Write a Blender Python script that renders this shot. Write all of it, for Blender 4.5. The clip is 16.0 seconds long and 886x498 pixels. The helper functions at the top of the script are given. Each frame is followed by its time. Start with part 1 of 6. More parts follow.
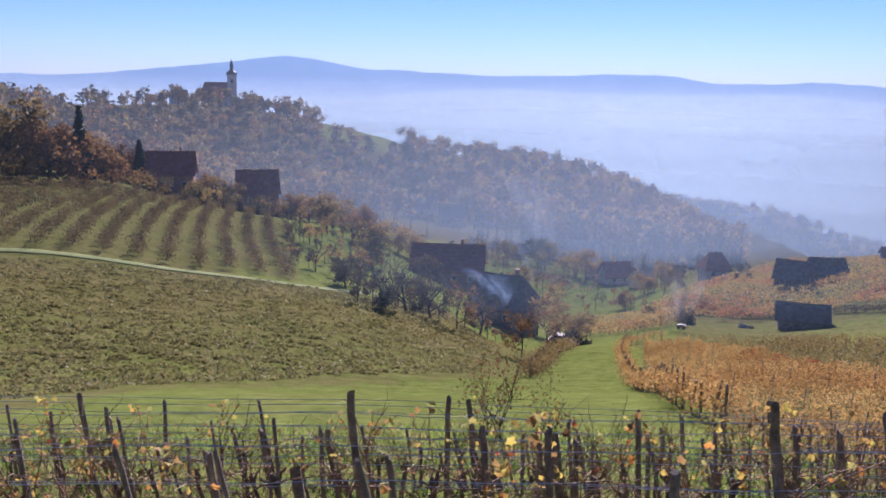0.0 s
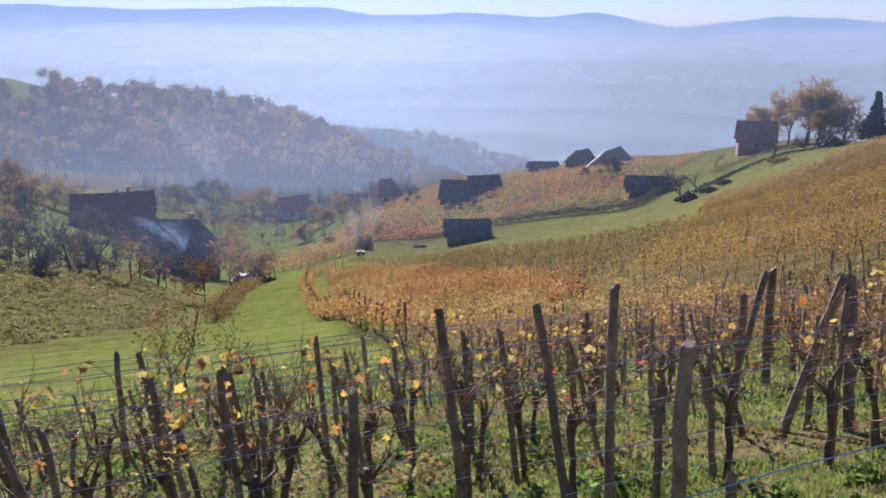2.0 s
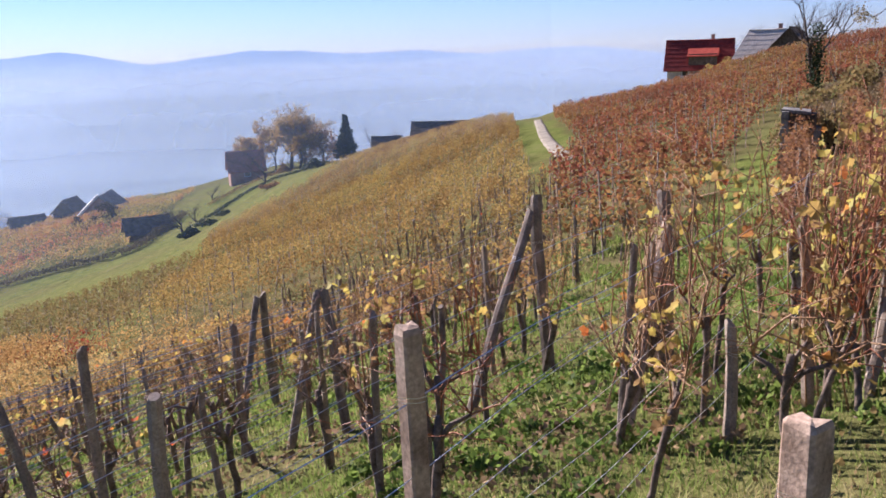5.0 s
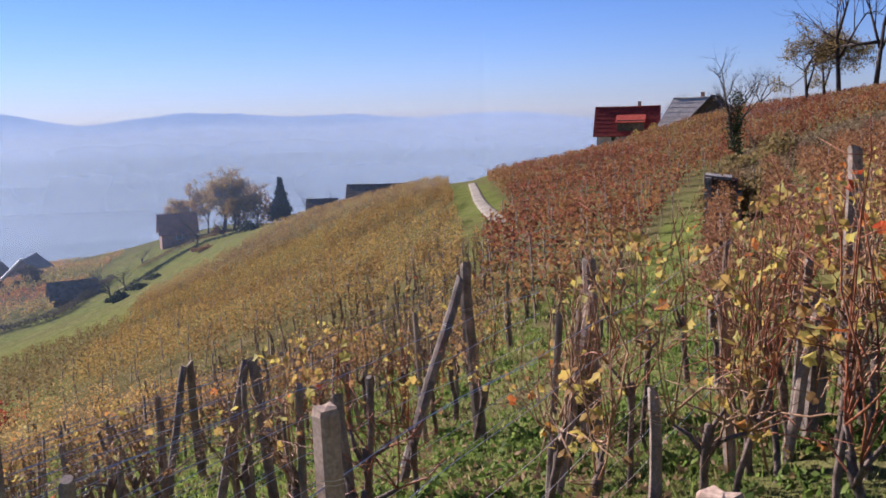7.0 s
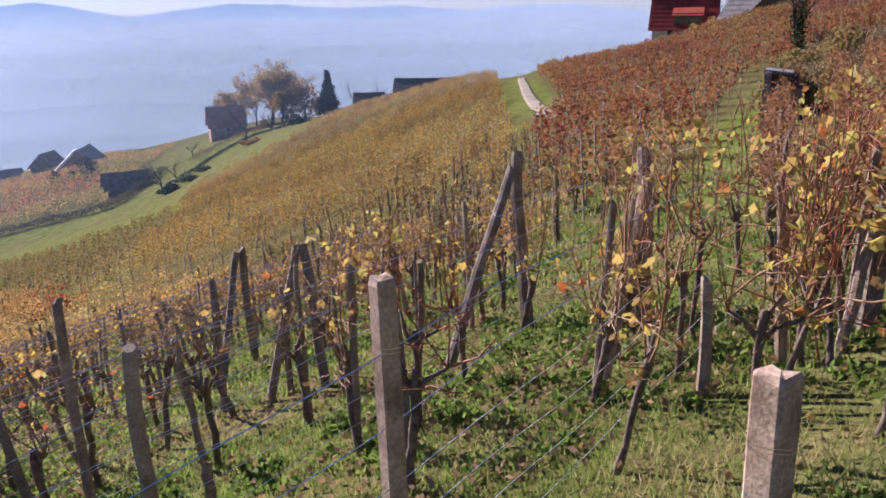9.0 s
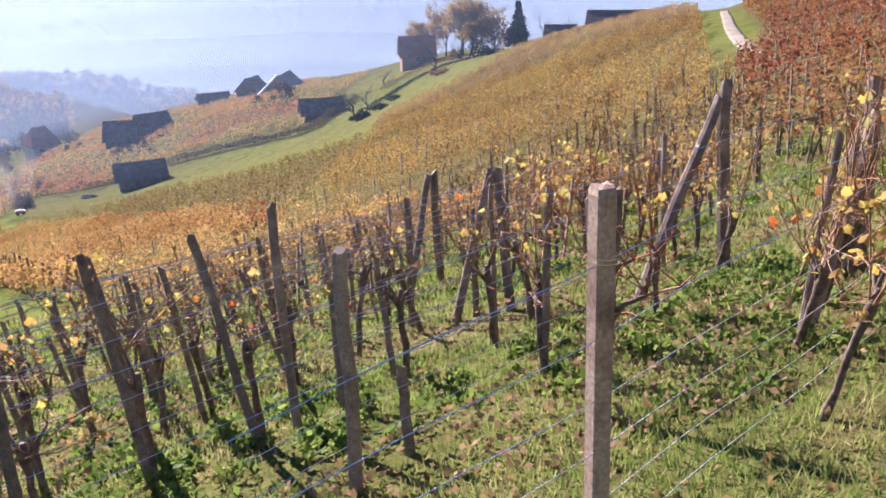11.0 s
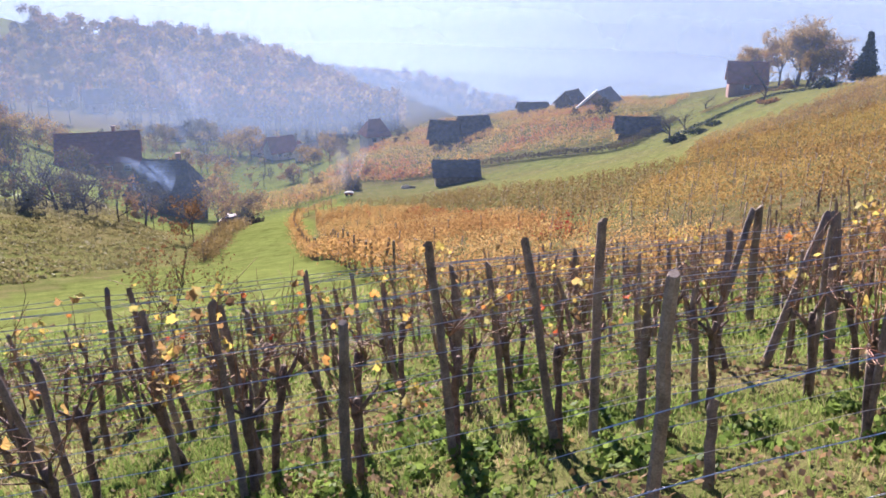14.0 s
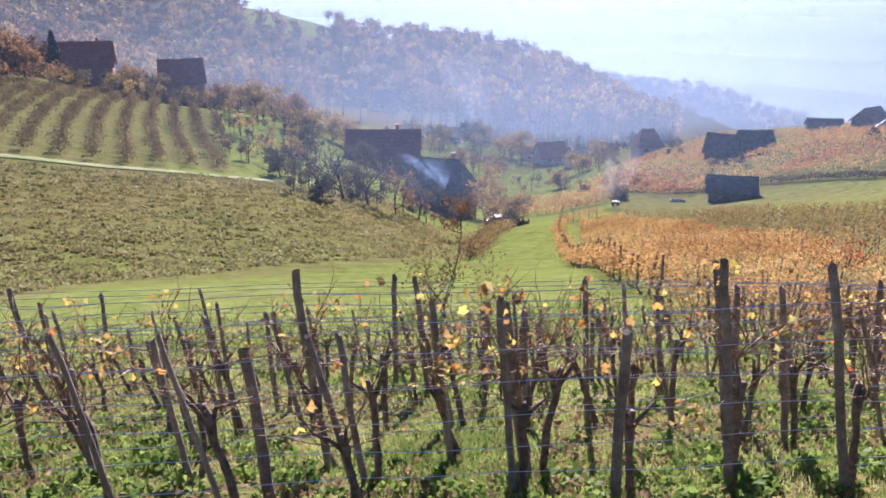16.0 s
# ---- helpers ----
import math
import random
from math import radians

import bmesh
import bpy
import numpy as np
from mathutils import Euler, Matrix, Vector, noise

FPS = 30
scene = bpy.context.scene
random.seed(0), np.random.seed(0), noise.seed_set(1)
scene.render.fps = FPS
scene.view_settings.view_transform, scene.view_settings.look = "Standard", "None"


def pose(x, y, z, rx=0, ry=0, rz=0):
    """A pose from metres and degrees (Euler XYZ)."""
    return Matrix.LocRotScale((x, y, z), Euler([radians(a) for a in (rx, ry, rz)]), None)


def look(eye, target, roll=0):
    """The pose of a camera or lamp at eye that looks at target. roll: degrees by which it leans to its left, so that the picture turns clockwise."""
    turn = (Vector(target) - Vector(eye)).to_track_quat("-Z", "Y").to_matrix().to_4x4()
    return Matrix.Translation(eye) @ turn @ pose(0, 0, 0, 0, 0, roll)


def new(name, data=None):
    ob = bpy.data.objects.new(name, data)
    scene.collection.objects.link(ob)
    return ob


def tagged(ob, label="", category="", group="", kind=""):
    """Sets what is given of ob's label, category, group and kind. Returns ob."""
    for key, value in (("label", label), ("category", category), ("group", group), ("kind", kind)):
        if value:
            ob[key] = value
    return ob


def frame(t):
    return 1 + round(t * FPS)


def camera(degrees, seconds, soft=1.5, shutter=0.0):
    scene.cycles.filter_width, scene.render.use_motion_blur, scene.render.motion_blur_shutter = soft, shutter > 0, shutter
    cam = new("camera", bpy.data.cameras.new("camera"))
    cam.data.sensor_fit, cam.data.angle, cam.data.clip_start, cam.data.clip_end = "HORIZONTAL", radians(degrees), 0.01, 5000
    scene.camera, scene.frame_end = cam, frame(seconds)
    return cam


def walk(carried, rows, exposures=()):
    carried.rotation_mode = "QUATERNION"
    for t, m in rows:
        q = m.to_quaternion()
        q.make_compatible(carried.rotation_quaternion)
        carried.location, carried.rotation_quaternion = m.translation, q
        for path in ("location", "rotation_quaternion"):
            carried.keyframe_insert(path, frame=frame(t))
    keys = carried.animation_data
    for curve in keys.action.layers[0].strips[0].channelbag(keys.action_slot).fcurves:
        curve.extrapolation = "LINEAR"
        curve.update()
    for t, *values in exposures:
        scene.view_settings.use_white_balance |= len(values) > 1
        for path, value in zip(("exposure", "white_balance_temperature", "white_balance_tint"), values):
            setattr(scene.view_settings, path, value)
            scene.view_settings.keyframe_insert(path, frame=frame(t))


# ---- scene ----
cam = camera(54.5, 16.0, soft=1.7)
ROWS = [
    (0.0, 0.004, -0.186, 0.060, -0.01, -10.53, 1.04),
    (0.5, 0.094, -0.121, 0.017, -5.06, -11.62, 0.55),
    (1.0, 0.102, -0.016, -0.016, -11.39, -12.72, 0.09),
    (1.5, 0.075, -0.059, -0.003, -17.79, -13.68, 0.54),
    (2.0, 0.130, -0.036, -0.024, -21.68, -14.60, 0.05),
    (2.5, 0.188, -0.017, -0.037, -26.67, -14.70, -0.06),
    (3.0, 0.249, 0.009, -0.049, -30.38, -15.01, 0.06),
    (3.5, 0.316, 0.019, -0.057, -36.05, -15.21, -0.97),
    (4.0, 0.328, -0.019, -0.047, -42.42, -14.42, -1.26),
    (4.5, 0.330, -0.055, -0.032, -49.00, -13.85, -1.27),
    (5.0, 0.369, -0.116, -0.008, -54.32, -12.89, -2.04),
    (7.5, 0.388, -0.163, 0.039, -58.96, -8.87, -1.71),
    (8.0, 0.396, -0.148, 0.012, -58.44, -11.40, -1.55),
    (10.5, 0.341, -0.079, -0.076, -47.18, -19.07, -1.38),
    (11.0, 0.326, -0.047, -0.101, -42.94, -19.70, -1.59),
    (11.5, 0.300, -0.037, -0.099, -39.68, -19.67, -1.08),
    (12.0, 0.274, -0.017, -0.101, -36.12, -19.74, -0.57),
    (12.5, 0.256, -0.000, -0.108, -33.09, -19.69, -0.01),
    (13.0, 0.230, 0.008, -0.098, -29.90, -19.14, 0.13),
    (13.5, 0.172, -0.042, -0.074, -26.34, -18.73, 0.15),
    (14.0, 0.114, -0.070, -0.057, -22.48, -18.50, 0.37),
    (14.5, 0.069, -0.084, -0.053, -18.23, -18.62, 0.58),
    (15.0, 0.003, -0.101, -0.029, -12.88, -18.35, 0.33),
    (15.5, -0.026, -0.098, -0.032, -8.40, -18.16, -0.19),
    (16.0, -0.036, -0.054, -0.059, -4.38, -18.08, -0.19),
]
walk(cam, [(t, pose(x, y, z, 90 + pitch, 0, yaw) @ pose(0, 0, 0, 0, 0, roll)) for t, x, y, z, yaw, pitch, roll in ROWS],
     exposures=[(0, 1.02, 5850, 27), (1, 0.95, 5900, 25), (1.5, 0.98, 5950, 24), (2.5, 1.22, 6050, 23), (5, 1.3, 6000, 24), (7.5, 0.9, 5980, 25), (8, 0.86, 5980, 25), (10.5, 1.72, 6100, 27), (11, 1.7, 6100, 27), (12.5, 1.68, 6080, 27), (14.5, 1.7, 5960, 26), (15.5, 1.74, 5900, 26), (16, 1.74, 5880, 27)])

# ---------------------------------------------------------------- light
SUN_AZ, SUN_EL = 10.0, 28.0
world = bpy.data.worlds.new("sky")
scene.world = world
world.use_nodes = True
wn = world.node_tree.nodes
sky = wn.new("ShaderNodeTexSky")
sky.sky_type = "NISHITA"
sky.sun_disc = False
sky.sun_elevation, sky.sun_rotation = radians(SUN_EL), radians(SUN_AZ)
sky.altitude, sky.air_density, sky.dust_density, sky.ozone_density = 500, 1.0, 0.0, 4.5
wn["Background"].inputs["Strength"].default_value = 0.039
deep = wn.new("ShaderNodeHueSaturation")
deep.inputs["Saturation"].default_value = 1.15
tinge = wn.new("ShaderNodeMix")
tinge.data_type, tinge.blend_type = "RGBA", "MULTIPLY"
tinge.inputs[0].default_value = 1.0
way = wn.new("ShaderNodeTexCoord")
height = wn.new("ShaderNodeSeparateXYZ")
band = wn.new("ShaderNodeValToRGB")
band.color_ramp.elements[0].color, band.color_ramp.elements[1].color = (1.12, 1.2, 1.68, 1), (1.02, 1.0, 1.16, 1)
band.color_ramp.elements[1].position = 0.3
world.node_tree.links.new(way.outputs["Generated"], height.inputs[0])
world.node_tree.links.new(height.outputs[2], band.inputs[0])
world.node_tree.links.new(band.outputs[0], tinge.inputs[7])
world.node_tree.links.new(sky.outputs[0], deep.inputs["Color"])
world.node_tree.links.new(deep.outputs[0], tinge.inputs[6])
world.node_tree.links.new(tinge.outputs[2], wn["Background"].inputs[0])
sun = new("sun", bpy.data.lights.new("sun", "SUN"))
sun.data.energy, sun.data.angle, sun.data.color = 5.0, radians(0.5), (1.0, 0.93, 0.82)
sun.matrix_world = look((0, 0, 0), (-math.sin(radians(SUN_AZ)) * math.cos(radians(SUN_EL)), -math.cos(radians(SUN_AZ)) * math.cos(radians(SUN_EL)), -math.sin(radians(SUN_EL))))

# ---------------------------------------------------------------- materials
def material(name):
    m = bpy.data.materials.new(name)
    m.use_nodes = True
    nt = m.node_tree
    return m, nt.nodes, nt.links, nt.nodes["Principled BSDF"]


def ramp(nodes, links, source, stops):
    r = nodes.new("ShaderNodeValToRGB")
    el = r.color_ramp.elements
    while len(el) < len(stops):
        el.new(0.5)
    for e, (p, c) in zip(el, stops):
        e.position, e.color = p, (*c, 1)
    links.new(source, r.inputs[0])
    return r.outputs[0]


def noise_tex(nodes, links, scale, detail=4.0, rough=0.6, vec=None):
    n = nodes.new("ShaderNodeTexNoise")
    n.inputs["Scale"].default_value, n.inputs["Detail"].default_value, n.inputs["Roughness"].default_value = scale, detail, rough
    if vec is None:
        g = nodes.new("ShaderNodeNewGeometry")
        vec = g.outputs["Position"]
    links.new(vec, n.inputs["Vector"])
    return n.outputs["Fac"]


def mixed(nodes, links, fac, a, b, how="MIX"):
    m = nodes.new("ShaderNodeMix")
    m.data_type, m.blend_type = "RGBA", how
    if isinstance(fac, float):
        m.inputs[0].default_value = fac
    else:
        links.new(fac, m.inputs[0])
    for s, v in ((m.inputs[6], a), (m.inputs[7], b)):
        if isinstance(v, tuple):
            s.default_value = (*v, 1)
        else:
            links.new(v, s)
    return m.outputs[2]


def bump(nodes, links, bsdf, height, strength, dist):
    b = nodes.new("ShaderNodeBump")
    b.inputs["Strength"].default_value, b.inputs["Distance"].default_value = strength, dist
    links.new(height, b.inputs["Height"])
    links.new(b.outputs[0], bsdf.inputs["Normal"])


def two_scale(name, dark, mid, light, coarse, fine, rough=0.85, relief=0.01, spec=0.2, metal=0.0):
    """A weathered surface: three tones over a coarse and a fine noise, with relief from the fine one."""
    m, n, l, b = material(name)
    tc = n.new("ShaderNodeTexCoord")
    oi = n.new("ShaderNodeObjectInfo")
    add = n.new("ShaderNodeVectorMath")
    l.new(tc.outputs["Object"], add.inputs[0])
    l.new(oi.outputs["Random"], add.inputs[1])
    c = noise_tex(n, l, coarse, 5, 0.65, add.outputs[0])
    f = noise_tex(n, l, fine, 3, 0.6, add.outputs[0])
    col = ramp(n, l, c, [(0.3, dark), (0.5, mid), (0.72, light)])
    col2 = ramp(n, l, f, [(0.25, (0.55, 0.55, 0.55)), (0.75, (1.25, 1.25, 1.25))])
    l.new(mixed(n, l, 1.0, col, col2, "MULTIPLY"), b.inputs["Base Color"])
    b.inputs["Roughness"].default_value, b.inputs["Metallic"].default_value = rough, metal
    b.inputs["Specular IOR Level"].default_value = spec
    bump(n, l, b, f, 0.6, relief)
    return m


def leafy(name, stops, through_light=0.45, rough=0.6, single=0.6, patch=1.1, scale=0.16, gloss=0.1):
    """Leaves: a colour for each leaf, and light that comes through them."""
    m, n, l, b = material(name)
    g = n.new("ShaderNodeNewGeometry")
    big = noise_tex(n, l, scale, 3, 0.6, g.outputs["Position"])
    ma = n.new("ShaderNodeMath")
    ma.operation = "MULTIPLY_ADD"
    l.new(g.outputs["Random Per Island"], ma.inputs[0])
    ma.inputs[1].default_value = single
    mb = n.new("ShaderNodeMath")
    mb.operation = "MULTIPLY_ADD"
    l.new(big, mb.inputs[0])
    mb.inputs[1].default_value, mb.inputs[2].default_value = patch, 0.5 - 0.5 * (single + patch)
    l.new(mb.outputs[0], ma.inputs[2])
    col = ramp(n, l, ma.outputs[0], stops)
    l.new(col, b.inputs["Base Color"])
    b.inputs["Roughness"].default_value = rough
    b.inputs["Specular IOR Level"].default_value = gloss
    tr = n.new("ShaderNodeBsdfTranslucent")
    l.new(col, tr.inputs["Color"])
    mx = n.new("ShaderNodeMixShader")
    mx.inputs[0].default_value = through_light
    l.new(b.outputs[0], mx.inputs[1])
    l.new(tr.outputs[0], mx.inputs[2])
    l.new(mx.outputs[0], n["Material Output"].inputs["Surface"])
    return m


YELLOW = leafy("vine_leaf_yellow", [(0.08, (0.13, 0.08, 0.035)), (0.32, (0.26, 0.155, 0.06)), (0.58, (0.38, 0.245, 0.08)), (0.82, (0.39, 0.3, 0.1)), (1.0, (0.24, 0.23, 0.09))], 0.42, 0.7, 0.35, 1.8, 0.11, 0.05)
GOLD_ORANGE = leafy("vine_leaf_gold", [(0.05, (0.2, 0.105, 0.045)), (0.32, (0.36, 0.2, 0.075)), (0.58, (0.49, 0.3, 0.11)), (0.82, (0.52, 0.38, 0.15)), (1.0, (0.46, 0.15, 0.06))], 0.42, 0.7, 0.35, 1.7, 0.16, 0.05)
RUST_ROW = leafy("rust_row_leaf", [(0.05, (0.1, 0.055, 0.035)), (0.35, (0.2, 0.1, 0.055)), (0.6, (0.3, 0.13, 0.06)), (0.85, (0.34, 0.2, 0.08)), (1.0, (0.3, 0.07, 0.04))], 0.4)
SCRUB_LEAF = leafy("dry_scrub_leaf", [(0.05, (0.1, 0.075, 0.045)), (0.4, (0.2, 0.145, 0.085)), (0.75, (0.3, 0.22, 0.13)), (1.0, (0.2, 0.18, 0.09))], 0.3, 0.85, 0.5, 1.3, 0.4, 0.02)
LITTER = leafy("dry_leaf_litter", [(0.05, (0.13, 0.085, 0.05)), (0.4, (0.26, 0.175, 0.1)), (0.75, (0.4, 0.28, 0.16)), (1.0, (0.36, 0.2, 0.09))], 0.3, 0.8, 0.8, 0.6, 0.8, 0.05)
PATCHY_VINE = leafy("patchy_vine_leaf", [(0.0, (0.16, 0.17, 0.06)), (0.3, (0.36, 0.29, 0.095)), (0.52, (0.45, 0.29, 0.095)), (0.72, (0.43, 0.22, 0.08)), (0.92, (0.38, 0.14, 0.065)), (1.0, (0.28, 0.09, 0.055))], 0.45, single=0.35, patch=2.4, scale=0.07)
PATCHY_RED = leafy("patchy_red_vine_leaf", [(0.0, (0.17, 0.15, 0.06)), (0.2, (0.32, 0.2, 0.07)), (0.42, (0.31, 0.14, 0.055)), (0.62, (0.22, 0.095, 0.05)), (0.82, (0.28, 0.075, 0.045)), (1.0, (0.16, 0.1, 0.06))], 0.45, single=0.5, patch=2.2, scale=0.11)
BROWN_LEAF = leafy("vine_leaf_brown", [(0.05, (0.1, 0.07, 0.03)), (0.4, (0.2, 0.14, 0.06)), (0.7, (0.28, 0.2, 0.08)), (1.0, (0.16, 0.17, 0.06))])
NEAR_LEAF = leafy("near_vine_leaf", [(0.0, (0.22, 0.12, 0.06)), (0.26, (0.36, 0.22, 0.085)), (0.46, (0.5, 0.34, 0.09)), (0.62, (0.6, 0.48, 0.11)), (0.74, (0.4, 0.38, 0.15)), (0.84, (0.56, 0.25, 0.06)), (1.0, (0.52, 0.09, 0.035))], 0.5, single=0.6, patch=1.5, scale=1.7)
AUTUMN_CROWN = leafy("autumn_crown", [(0.1, (0.15, 0.095, 0.04)), (0.4, (0.31, 0.2, 0.07)), (0.7, (0.42, 0.28, 0.09)), (1.0, (0.36, 0.3, 0.11))], 0.35, 0.8, 0.2, 2.2, 0.07, 0.02)
RUST_CROWN = leafy("rust_crown", [(0.1, (0.1, 0.06, 0.035)), (0.4, (0.22, 0.12, 0.055)), (0.7, (0.33, 0.18, 0.07)), (1.0, (0.24, 0.17, 0.08))], 0.3, 0.8, 0.2, 2.2, 0.07, 0.02)
DULL_CROWN = leafy("dull_crown", [(0.1, (0.06, 0.052, 0.036)), (0.4, (0.11, 0.092, 0.054)), (0.7, (0.18, 0.13, 0.07)), (1.0, (0.13, 0.135, 0.065))], 0.2, 0.8, 0.2, 2.2, 0.07, 0.02)
NEEDLES = leafy("fir_needles", [(0.1, (0.012, 0.025, 0.02)), (0.5, (0.025, 0.05, 0.03)), (1.0, (0.05, 0.08, 0.04))], 0.1)
IVY = leafy("ivy_leaf", [(0.1, (0.015, 0.025, 0.015)), (0.6, (0.04, 0.06, 0.025)), (1.0, (0.08, 0.09, 0.03))], 0.2)
GRASS_BLADE = leafy("grass_blade", [(0.05, (0.085, 0.13, 0.03)), (0.35, (0.165, 0.235, 0.05)), (0.62, (0.26, 0.31, 0.085)), (0.82, (0.4, 0.34, 0.165)), (1.0, (0.38, 0.27, 0.15))], 0.5, single=0.5, patch=1.7, scale=0.9)
WEED_LEAF = leafy("weed_leaf", [(0.1, (0.06, 0.1, 0.024)), (0.5, (0.14, 0.21, 0.042)), (1.0, (0.25, 0.32, 0.075))], 0.5, single=0.8, patch=0.6, scale=1.5)
LEFT_ROW_LEAF = leafy("left_row_leaf", [(0.1, (0.06, 0.05, 0.03)), (0.4, (0.13, 0.1, 0.05)), (0.7, (0.22, 0.15, 0.075)), (1.0, (0.15, 0.16, 0.06))], 0.3, 0.8, 0.4, 1.8, 0.14, 0.02)
TUSSOCK = leafy("tussock_blade", [(0.05, (0.14, 0.12, 0.05)), (0.35, (0.21, 0.195, 0.075)), (0.65, (0.27, 0.23, 0.105)), (1.0, (0.19, 0.225, 0.07))], 0.4, single=0.4, patch=1.8, scale=0.06)
BARK = two_scale("bark", (0.03, 0.022, 0.018), (0.07, 0.052, 0.042), (0.13, 0.105, 0.09), 6, 60, 0.9, 0.008)
VINE_BARK = two_scale("vine_bark", (0.075, 0.054, 0.042), (0.165, 0.12, 0.093), (0.3, 0.225, 0.178), 22, 150, 0.9, 0.006)
CANE = two_scale("cane_bark", (0.12, 0.062, 0.04), (0.25, 0.14, 0.085), (0.4, 0.25, 0.155), 9, 90, 0.6, 0.001)
CANE_RED = two_scale("red_cane_bark", (0.16, 0.05, 0.028), (0.32, 0.11, 0.055), (0.44, 0.2, 0.1), 9, 90, 0.5, 0.001)
CANE_PALE = two_scale("dry_cane_bark", (0.18, 0.085, 0.045), (0.34, 0.19, 0.1), (0.5, 0.34, 0.2), 9, 90, 0.6, 0.001)
STAKE_WOOD = two_scale("grey_stake_wood", (0.125, 0.098, 0.078), (0.25, 0.197, 0.158), (0.39, 0.315, 0.255), 9, 110, 0.9, 0.004)
PALE_WOOD = two_scale("pale_stake_wood", (0.19, 0.14, 0.105), (0.36, 0.275, 0.21), (0.5, 0.4, 0.315), 8, 100, 0.85, 0.003)
CONCRETE = two_scale("weathered_concrete", (0.24, 0.155, 0.105), (0.52, 0.37, 0.27), (0.64, 0.49, 0.37), 5, 70, 0.9, 0.003)
WIRE = two_scale("galvanised_wire", (0.7, 0.69, 0.66), (0.82, 0.8, 0.77), (0.92, 0.9, 0.87), 8, 60, 0.38, 0.0003, 0.5, 1.0)
GREY_PLANK = two_scale("pale_weathered_plank", (0.105, 0.085, 0.068), (0.2, 0.163, 0.132), (0.3, 0.25, 0.2), 3, 30, 0.9, 0.01)
CRIMSON = leafy("crimson_vine_leaf", [(0.1, (0.2, 0.03, 0.025)), (0.5, (0.38, 0.06, 0.04)), (1.0, (0.42, 0.16, 0.06))], 0.45)
PLANK = two_scale("dark_weathered_plank", (0.06, 0.045, 0.035), (0.125, 0.094, 0.073), (0.21, 0.165, 0.13), 3, 30, 0.9, 0.01)
OLD_TILE = two_scale("old_roof_tile", (0.066, 0.049, 0.039), (0.13, 0.098, 0.08), (0.21, 0.16, 0.13), 1.5, 14, 0.85, 0.02)
RED_TILE = two_scale("red_roof_tile", (0.3, 0.04, 0.028), (0.42, 0.065, 0.04), (0.5, 0.1, 0.06), 1.2, 12, 0.75, 0.02)
DULL_RED_TILE = two_scale("dull_red_roof_tile", (0.2, 0.065, 0.05), (0.33, 0.105, 0.08), (0.42, 0.16, 0.125), 1.2, 12, 0.85, 0.02)
GREY_TILE = two_scale("grey_roof_tile", (0.16, 0.14, 0.125), (0.27, 0.24, 0.21), (0.36, 0.33, 0.3), 1.2, 12, 0.85, 0.02)
PALE_TILE = two_scale("pale_lichened_roof_tile", (0.46, 0.39, 0.32), (0.64, 0.55, 0.46), (0.74, 0.66, 0.57), 1.2, 12, 0.9, 0.02)
DARK_RED_TILE = two_scale("deep_red_roof_tile", (0.2, 0.028, 0.022), (0.28, 0.042, 0.032), (0.36, 0.065, 0.05), 1.2, 12, 0.75, 0.02)
CAR_PAINT = two_scale("dark_car_paint", (0.06, 0.015, 0.015), (0.09, 0.02, 0.02), (0.12, 0.03, 0.03), 2, 20, 0.6, 0.0005, 0.2)
PLASTER = two_scale("weathered_plaster", (0.4, 0.36, 0.31), (0.6, 0.56, 0.5), (0.75, 0.71, 0.65), 0.8, 12, 0.9, 0.006)
BRICK_WALL = two_scale("reddish_plaster", (0.28, 0.15, 0.11), (0.4, 0.23, 0.17), (0.5, 0.32, 0.24), 0.9, 14, 0.9, 0.008)
STONE = two_scale("rough_field_stone", (0.1, 0.09, 0.08), (0.22, 0.2, 0.18), (0.36, 0.33, 0.29), 3, 24, 0.9, 0.02)
GLASS_DARK = two_scale("dark_window_glass", (0.02, 0.022, 0.025), (0.03, 0.033, 0.038), (0.045, 0.05, 0.055), 1, 6, 0.15, 0.0005, 0.5)
WHITE_PAINT = two_scale("white_paint", (0.6, 0.6, 0.58), (0.75, 0.75, 0.73), (0.82, 0.82, 0.8), 2, 20, 0.6, 0.001)
GRAVEL = two_scale("pale_gravel", (0.18, 0.15, 0.11), (0.27, 0.23, 0.175), (0.35, 0.31, 0.25), 1.0, 9, 0.95, 0.03)
VERGE = two_scale("grassy_verge", (0.1, 0.13, 0.035), (0.155, 0.18, 0.055), (0.2, 0.21, 0.08), 0.5, 6, 0.95, 0.03)
STEEPLE = two_scale("dark_copper", (0.05, 0.055, 0.06), (0.09, 0.1, 0.11), (0.14, 0.15, 0.16), 1, 8, 0.6, 0.01)
RED_PAINT = two_scale("red_car_paint", (0.3, 0.02, 0.015), (0.4, 0.03, 0.02), (0.45, 0.05, 0.03), 2, 20, 0.35, 0.0005, 0.5)
RUBBER = two_scale("black_rubber", (0.012, 0.012, 0.012), (0.02, 0.02, 0.02), (0.03, 0.03, 0.03), 5, 40, 0.8, 0.001)


